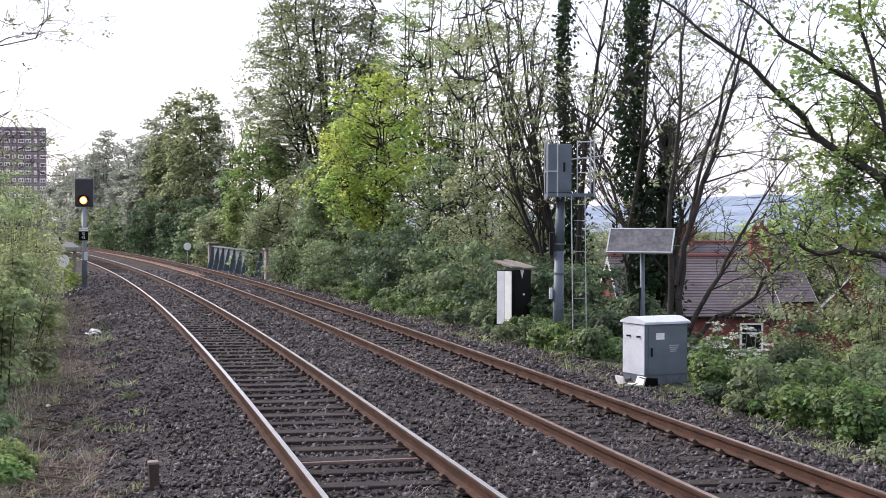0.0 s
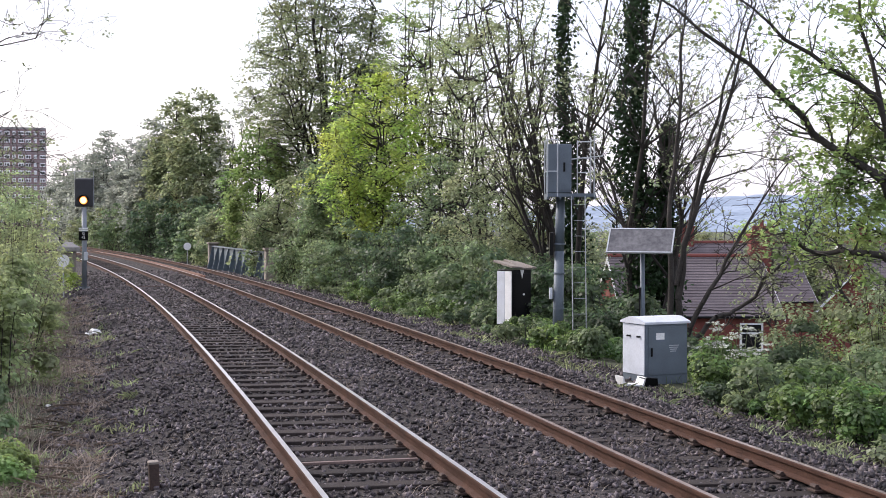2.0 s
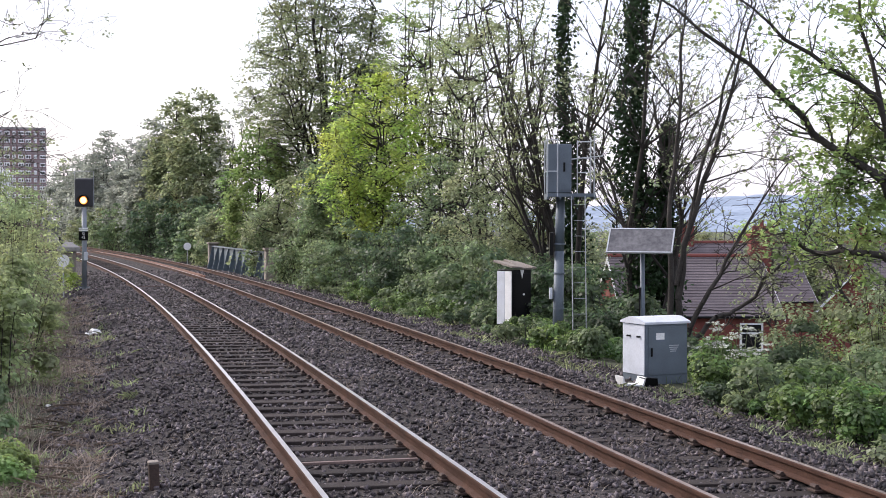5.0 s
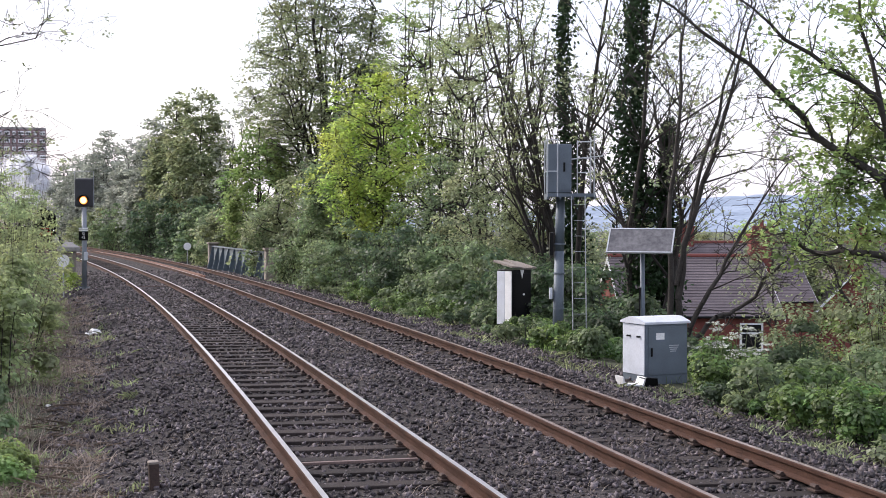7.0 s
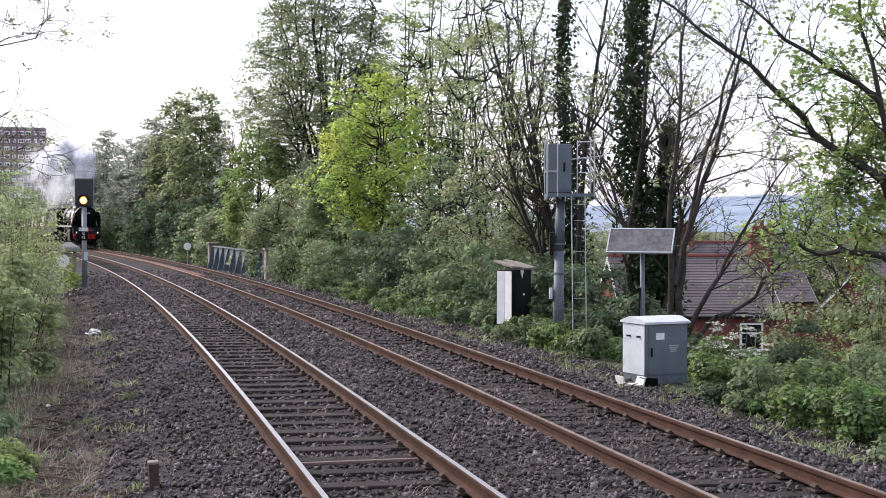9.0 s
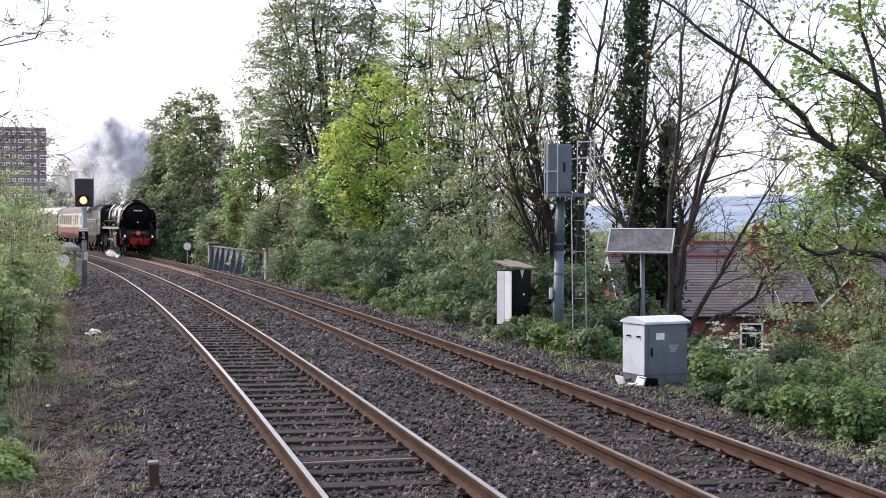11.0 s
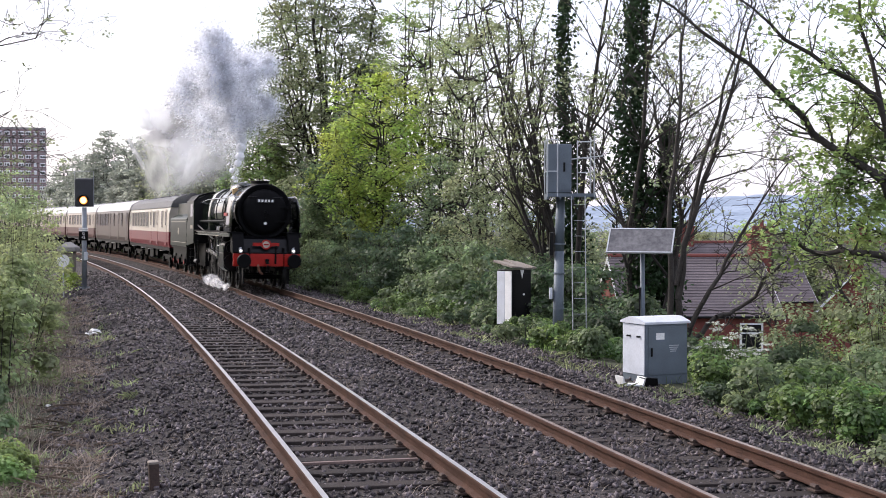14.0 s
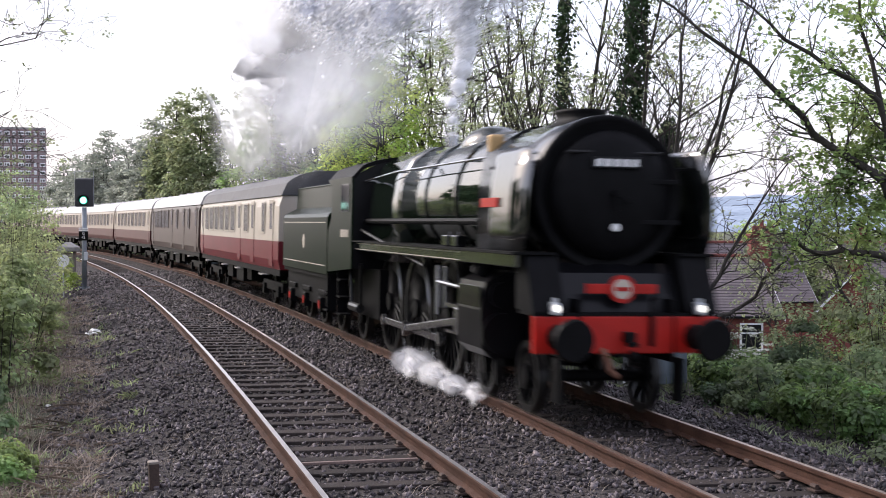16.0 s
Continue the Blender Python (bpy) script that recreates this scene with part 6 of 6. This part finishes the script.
def tender():
    t = thing("locomotive_tender", Matrix(), "dark green tender coupled behind the steam locomotive", "tender")
    bm = bmesh.new()
    prof = [(-1.36, 1.28), (-1.36, 2.50), (-1.32, 2.58), (-1.02, 2.74), (-.99, 3.22), (-.94, 3.22), (-.96, 2.6), (.96, 2.6), (.94, 3.22), (.99, 3.22), (1.02, 2.74), (1.32, 2.58), (1.36, 2.50), (1.36, 1.28)]
    prism(bm, prof, "x", -6.9, -.5)
    part("tank", bm, M["green"], t)
    bm = bmesh.new()
    prism(bm, [(-.93, 2.62), (.93, 2.62), (.7, 3.2), (-.5, 3.27)], "x", -4.6, -.9)
    part("coal", bm, M["matt"], t)
    for sg in (-1, 1):
        bm = bmesh.new()
        box(bm, -6.85, -.55, sg * .965 - .04, sg * .965 + .04, 3.225, 3.265, .01)
        part("coping", bm, M["green"], t)
        bm = bmesh.new()
        for z in (1.45, 2.38):
            box(bm, -6.7, -.7, sg * 1.365 - .004, sg * 1.365 + .004, z, z + .02)
        part("lining", bm, M["cream"], t)
        bm = bmesh.new()
        box(bm, -6.85, -.55, sg * 1.2 - .02, sg * 1.2 + .02, .55, 1.25)
        part("frame_plate", bm, M["matt"], t)
        bm = bmesh.new()
        tube(bm, (-3.6, sg * 1.362, 1.95), (-3.6, sg * 1.368, 1.95), .17, seg=20)
        part("crest", bm, M["cream"], t)
        for x in (-1.55, -3.7, -5.85):
            bm = bmesh.new()
            box(bm, x - .14, x + .14, sg * 1.24 - .09, sg * 1.24 + .09, .42, .74, .02)
            box(bm, x - .5, x + .5, sg * 1.24 - .04, sg * 1.24 + .04, .78, .90, .02)
            ab = part("axlebox", bm, M["matt"], t)
            bm = bmesh.new()
            tube(bm, (x, sg * 1.33, .58), (x, sg * 1.345, .58), .09, seg=14)
            part("axle_cover", bm, M["red"], ab, "red axle cover")
        bm = bmesh.new()
        for z in (.5, .85):
            box(bm, -.85, -.45, sg * 1.25 - .12, sg * 1.25 + .1, z, z + .03)
        box(bm, -.46, -.43, sg * 1.25 - .1, sg * 1.25 + .1, .5, 1.3)
        part("step", bm, M["matt"], t)
    bm = bmesh.new()
    box(bm, -7.0, -.4, -1.3, 1.3, 1.18, 1.28)
    part("underframe", bm, M["matt"], t)
    ws = [(wheelset("tender_wheelset", .5, t, x, 10, white=True), .5) for x in (-1.55, -3.7, -5.85)]
    return t, ws


def coach(label, upper, lower, roofm, wins):
    t = thing("railway_coach", Matrix(), label, "coach", "coaches of the train")
    x0, x1, hw = -.35, -20.0, 1.40
    low, waist, top = 1.12, 1.88, 3.12
    for nm, za, zb, mm in (("lower_body", low, waist, lower), ("upper_body", waist, top, upper)):
        bm = bmesh.new()
        k = [(-hw + .06, za), (-hw, za + .25), (-hw, zb)] if nm == "lower_body" else [(-hw, za), (-hw + .02, zb - .3), (-hw + .12, zb)]
        prof = k + [(-y, z) for y, z in k[::-1]]
        prism(bm, prof, "x", x1, x0)
        part(nm, bm, mm, t)
    bm = bmesh.new()
    arc = [(y * (hw - .06), top - .02 + .68 * math.sqrt(max(0, 1 - abs(y) ** 2.3))) for y in np.linspace(-1, 1, 19)]
    prism(bm, arc, "x", x1 - .05, x0 + .05)
    rf = part("roof", bm, roofm, t)
    for k in range(6):
        x = -2.2 - k * 3.1
        bm = bmesh.new()
        box(bm, x - .2, x + .2, -.14, .14, 3.72, 3.86, .03)
        part("roof_ventilator", bm, roofm, rf)
    for sg in (-1, 1):
        for kind, xa, wd in wins:
            za, zb = (2.12, 2.92)
            bm = bmesh.new()
            if kind == "d":
                box(bm, xa - .33, xa + .33, sg * hw - .012, sg * hw + .008, waist + .003, 3.0)
                box(bm, xa - .33, xa + .33, sg * hw - .012, sg * hw + .008, 1.2, waist - .003)
                d = part("door", bm, [upper, lower], t)
                for q in d.data.polygons:
                    q.material_index = 1 if q.center.z < waist else 0
                bm = bmesh.new()
                box(bm, xa - .22, xa + .22, sg * hw - .012, sg * hw + .014, 2.2, 2.9, .004)
                part("door_glass", bm, M["glass"], d)
                continue
            box(bm, xa - wd / 2 - .05, xa + wd / 2 + .05, sg * hw - .02, sg * hw + .012, za - .05, zb + .05, .01)
            w = part("window", bm, upper, t)
            bm = bmesh.new()
            box(bm, xa - wd / 2, xa + wd / 2, sg * hw - .02, sg * hw + .016, za, zb)
            part("pane", bm, M["glass"], w)
        bm = bmesh.new()
        box(bm, x1 + .1, x0 - .1, sg * 1.28 - .05, sg * 1.28 + .05, .95, 1.12)
        part("solebar", bm, M["matt"], t)
        for x in (-3.1, -8.5, -12, -17.2):
            bm = bmesh.new()
            box(bm, x - .35, x + .35, sg * 1.36 - .1, sg * 1.36 + .1, .90, .94)
            part("footboard", bm, M["conc"], t)
        for cx in (-3.2, -17.1):
            bm = bmesh.new()
            box(bm, cx - 1.75, cx + 1.75, sg * 1.02 - .06, sg * 1.02 + .06, .45, .72, .02)
            for a in (-1.3, 1.3):
                box(bm, cx + a - .16, cx + a + .16, sg * 1.08 - .08, sg * 1.08 + .08, .32, .62, .02)
            part("bogie_frame", bm, M["matt"], t)
    bm = bmesh.new()
    box(bm, -10.6, -8.9, -1.15, -.4, .45, .95, .03)
    box(bm, -13, -11.6, -1.15, -.2, .5, .95, .03)
    box(bm, -8.4, -7.4, -1.1, 1.1, .55, .95, .03)
    part("battery_box", bm, M["matt"], t)
    for xa, xb in ((-.35, .0), (-20.0, -20.4)):
        bm = bmesh.new()
        box(bm, min(xa, xb), max(xa, xb), -.55, .55, 1.0, 3.1, .02)
        part("gangway", bm, M["matt"], t)
    ws = [(wheelset("coach_wheelset", .457, t, x), .457) for x in (-1.9, -4.5, -15.8, -18.4)]
    return t, ws


LOCO, LOCO_WS, DRIVERS, RODS = locomotive()
TENDER, TENDER_WS = tender()
OPEN_WINS = [("w", -3.2 - k * 1.95, 1.15) for k in range(8)] + [("d", -1.2, 0), ("d", -19.2, 0)]
BRAKE_WINS = [("d", -1.6, 0), ("d", -5.2, 0), ("n", -3.0, .5), ("n", -6.6, .9), ("d", -8.2, 0)] + [("w", -9.8 - k * 1.55, 1.0) for k in range(6)] + [("d", -19.2, 0)]
DINER_WINS = [("d", -1.2, 0), ("n", -3.6, .6), ("d", -5.5, 0), ("n", -8.0, .6), ("d", -10.2, 0)] + [("w", -12.2 - k * 1.7, 1.3) for k in range(4)] + [("d", -19.2, 0)]
COACHES = [
    coach("cream and maroon brake coach with grey roof", M["cream"], M["maroon"], M["roof"], BRAKE_WINS),
    coach("dark umber dining coach with pale roof", M["umber"], M["umber"], M["paleroof"], DINER_WINS),
    coach("dull cream and brown passenger coach with pale roof", M["dullcream"], M["brownred"], M["paleroof"], OPEN_WINS),
]
for k in range(4):
    t0 = COACHES[2][0]
    c = copy_thing(t0, Matrix())
    COACHES.append((c, [(o, .457) for o in c.children if o.name.startswith("coach_wheelset")]))
# ---- exhaust: rigid billows of soft wisps that come on with the train, rise and fall slowly behind ----
def vapour(name, colour, dense, cell):
    """Thin vapour: each wisp fades out from its middle and is torn by noise."""
    m = bpy.data.materials.new(name)
    m.use_nodes = True
    n, l = m.node_tree.nodes, m.node_tree.links
    n.clear()
    d, tr, tp, a, b, out = (n.new("ShaderNode" + k) for k in ("BsdfDiffuse", "BsdfTranslucent", "BsdfTransparent", "MixShader", "MixShader", "OutputMaterial"))
    d.inputs["Color"].default_value = tr.inputs["Color"].default_value = (*colour, 1)
    tc, nz, mid, dist = (n.new("ShaderNode" + k) for k in ("TexCoord", "TexNoise", "VectorMath", "VectorMath"))
    mid.operation, dist.operation = "SUBTRACT", "LENGTH"
    mid.inputs[1].default_value = (.5, .5, 0)
    l.new(tc.outputs["UV"], mid.inputs[0])
    l.new(mid.outputs[0], dist.inputs[0])
    fall, torn, mul = n.new("ShaderNodeMapRange"), n.new("ShaderNodeMapRange"), n.new("ShaderNodeMath")
    fall.interpolation_type = "SMOOTHSTEP"
    for key, val in (("From Min", .5), ("From Max", .12), ("To Min", 0), ("To Max", dense)):
        fall.inputs[key].default_value = val
    l.new(dist.outputs["Value"], fall.inputs["Value"])
    nz.inputs["Scale"].default_value, nz.inputs["Detail"].default_value = 1 / cell, 4
    l.new(tc.outputs["Object"], nz.inputs["Vector"])
    for key, val in (("From Min", .36), ("From Max", .62), ("To Min", .6), ("To Max", 1)):
        torn.inputs[key].default_value = val
    l.new(nz.outputs["Fac"], torn.inputs["Value"])
    mul.operation = "MULTIPLY"
    l.new(fall.outputs[0], mul.inputs[0])
    l.new(torn.outputs[0], mul.inputs[1])
    a.inputs[0].default_value = .5
    l.new(mul.outputs[0], b.inputs[0])
    l.new(d.outputs[0], a.inputs[1])
    l.new(tr.outputs[0], a.inputs[2])
    l.new(tp.outputs[0], b.inputs[1])
    l.new(a.outputs[0], b.inputs[2])
    l.new(b.outputs[0], out.inputs["Surface"])
    return m


M["thin_smoke"], M["steam"] = vapour("thin_pale_smoke", (.985, .985, .99), .5, .9), vapour("white_steam", (.97, .97, .98), .95, .25)


def puff(name, r, n, seed, material, label, category, flat=1.0):
    """A billow of overlapping wisps, turned all ways."""
    rs = np.random.RandomState(seed)
    q = rs.randn(n, 3)
    q /= np.linalg.norm(q, axis=1)[:, None]
    c = q * (r * .62) * (rs.rand(n, 1) ** .6) * np.array([1, 1, flat])
    a = rs.randn(n, 3)
    a /= np.linalg.norm(a, axis=1)[:, None]
    b = np.cross(a, rs.randn(n, 3))
    b /= np.linalg.norm(b, axis=1)[:, None]
    h = r * rs.uniform(.75, 1.25, (n, 1))
    a, b = a * h, b * h * np.array([1, 1, .5 + .5 * flat])
    v = np.stack([c - a - b, c + a - b, c + a + b, c - a + b], 1).reshape(-1, 3)
    ob = arrays(name, v, np.arange(4 * n).reshape(n, 4), material)
    uv = ob.data.uv_layers.new(name="wisp")
    uv.data.foreach_set("uv", np.tile(np.array([0, 0, 1, 0, 1, 1, 0, 1], np.float32), n))
    return tagged(ob, label, category, "exhaust of the locomotive", "stuff")


def billow(r, seed, sub):
    """A closed cauliflower billow: a ball raised into lobes upon lobes."""
    rs = np.random.RandomState(seed)
    bm = bmesh.new()
    bmesh.ops.create_icosphere(bm, subdivisions=sub, radius=1)
    d = np.array([v.co[:] for v in bm.verts])
    h = np.ones(len(d))
    for lobes, amp, sharp in ((9, .45, 5), (40, .2, 22), (160, .1, 80), (420, .04, 260)):
        c = rs.randn(lobes, 3)
        c /= np.linalg.norm(c, axis=1)[:, None]
        h += amp * rs.uniform(.5, 1, lobes)[(d @ c.T).argmax(1)] * np.exp(sharp * ((d @ c.T).max(1) - 1))
    d = d * (h * r * .34)[:, None] * rs.uniform(.85, 1.15, 3)
    for v, p in zip(bm.verts, d):
        v.co = p
    ob = part("smoke_billow", bm, M["billow"], None, smooth=True)
    return tagged(ob, "dense white billow of locomotive steam", "smoke", "exhaust of the locomotive", "stuff")


M["billow"] = mat("dense_white_vapour", (.93, .935, .95), 1.0, 0, .03, .8, .35, 5, spec=0.0)

def droplets(r, n, seed, size=.038):
    """A soft cloud of fine drops."""
    rs = np.random.RandomState(seed)
    q = rs.randn(n, 3)
    q /= np.linalg.norm(q, axis=1)[:, None]
    v, f = leaves_at(q * (r * (.2 + .38 * np.abs(rs.randn(n))))[:, None] * np.array([1.25, 1, 1]), size, rs)
    return tagged(arrays("smoke_haze", v, f, M["drops"]), "soft pale cloud of locomotive steam and smoke", "smoke", "exhaust of the locomotive", "stuff")


M["drops"] = leaf_mat("vapour_drops", (.615, .625, .66), .03, 0.0, .5)

# behind the front, right of the track's centre, height, size; drift back, aside and up in a second
PUFFS = []


def make_smoke():
    rnd = random.Random(8)

    def add(ob, back, side, up):
        PUFFS.append((ob, back, side, up, rnd.uniform(.05, .25), rnd.uniform(-.03, .05), rnd.uniform(.02, .10), rnd.uniform(-9, 9)))

    # jet over the safety valves, then a spreading cloud that trails back
    for k in range(11):
        add(billow(.11 + .07 * k, 300 + k, 3), 8.9 - .03 * k + rnd.uniform(-.1, .1), .03 * k + rnd.uniform(-.1, .1), 3.95 + .30 * k)
        add(droplets(.20 + .085 * k, 260 + 60 * k, 440 + k, .018), 8.9 - .03 * k, .03 * k, 3.95 + .30 * k)
    for k in range(30):
        u = (k + .5) / 30
        at = (6.0 + 16 * u + rnd.uniform(-.8, .8), rnd.uniform(-1.2, 1.6), 7.6 + rnd.uniform(-1.1, 1.9) + .4 * u)
        r = rnd.uniform(.7, 1.5)
        add(droplets(r, int(4400 * r * r + 900), 370 + k), *at)
    for k in range(12):
        u = (k + .5) / 12
        add(puff("smoke_puff", rnd.uniform(1.6, 2.6), 2, 350 + k, M["thin_smoke"], "thin pale wisps of locomotive smoke", "smoke"), 20 + 16 * u, rnd.uniform(-1.5, 1.5), 7.5 + rnd.uniform(-1.6, 1.8))
    # steam from the cylinder drains, low beside the wheels
    for j in range(9):
        ob = puff("steam_puff", .14 + .018 * j, 6, 400 + j, M["steam"], "white drain steam beside the driving wheels", "steam", .6)
        PUFFS.append((ob, 3.6 + .45 * j, -.98 - .03 * j + rnd.uniform(-.12, .12), .02 + .02 * j, .0, .0, .0, 3))


make_smoke()


def drift_smoke():
    for ob, back, side, up, vb, vs, vu, spin in PUFFS:
        rows = []
        for t in times(.5):
            u = t - 16.0
            x, y, a = line_at(front_s(t) + back + vb * u, SEP + side + vs * u)
            rows.append((t, pose(x, y, up + vu * u, 0, spin * u * .5, math.degrees(a) + spin * u)))
        walk(ob, rows)
# ---- movement ----
def front_s(t):
    """Chainage of the train's front buffers; it comes on at about 16 m/s."""
    u = 16.0 - t
    return 8.6 + 16.2 * u - .08 * u * u


def on_track(s, a, b):
    """Pose of a vehicle whose front is at chainage s and whose wheels bear a and b metres behind it."""
    x0, y0, _ = line_at(s + a, SEP)
    x1, y1, _ = line_at(s + b, SEP)
    h = math.atan2(y0 - y1, x0 - x1)
    return pose(x0 + math.cos(h) * a, y0 + math.sin(h) * a, .013, -.8, 0, math.degrees(h))


def times(step):
    n = int(round(16.0 / step))
    return [k * 16.0 / n for k in range(n + 1)]


def motions():
    T = times(.5)
    walk(LOCO, [(t, on_track(front_s(t), 2.8, 11.0)) for t in T])
    walk(TENDER, [(t, on_track(front_s(t) + 13.6, 1.5, 5.9)) for t in T])
    for k, (c, _) in enumerate(COACHES):
        walk(c, [(t, on_track(front_s(t) + 20.95 + 20.4 * k, 3.2, 17.1)) for t in T])
    fine = times(1 / 30)
    for sets in (LOCO_WS, TENDER_WS):
        for w, r in sets:
            x = w.location.x
            walk(w, [(t, pose(x, 0, r, 0, math.degrees(-front_s(t) / r) % 360, 0)) for t in fine])
    for w, r in DRIVERS:
        x = w.location.x
        walk(w, [(t, pose(x, 0, r, 0, math.degrees(-front_s(t) / r) % 360, 0)) for t in fine])
    for rod, con, sg in RODS:
        rows, rows2 = [], []
        for t in fine:
            a = -front_s(t) / .94
            cx, cz = .36 * math.sin(a), .36 * math.cos(a)
            rows.append((t, pose(-7.98 + cx, 0, .94 + cz)))
            # big end on the middle pin, little end on the slide bars
            tilt = math.degrees(math.asin((cz - .01) / 3.36))
            rows2.append((t, pose(-7.98 + cx, 0, .94 + cz, 0, tilt, 0)))
        walk(rod, rows)
        walk(con, rows2)
    drift_smoke()
    # the signal clears from amber to green
    at = SIGNAL_LAMP.location.copy()
    turn = [(0, 0), (14.2, 0), (14.233, 60), (14.267, 120), (14.3, 180), (16.0, 180)]
    walk(SIGNAL_LAMP, [(t, pose(at.x, at.y, at.z, 0, 0, a)) for t, a in turn])


motions()
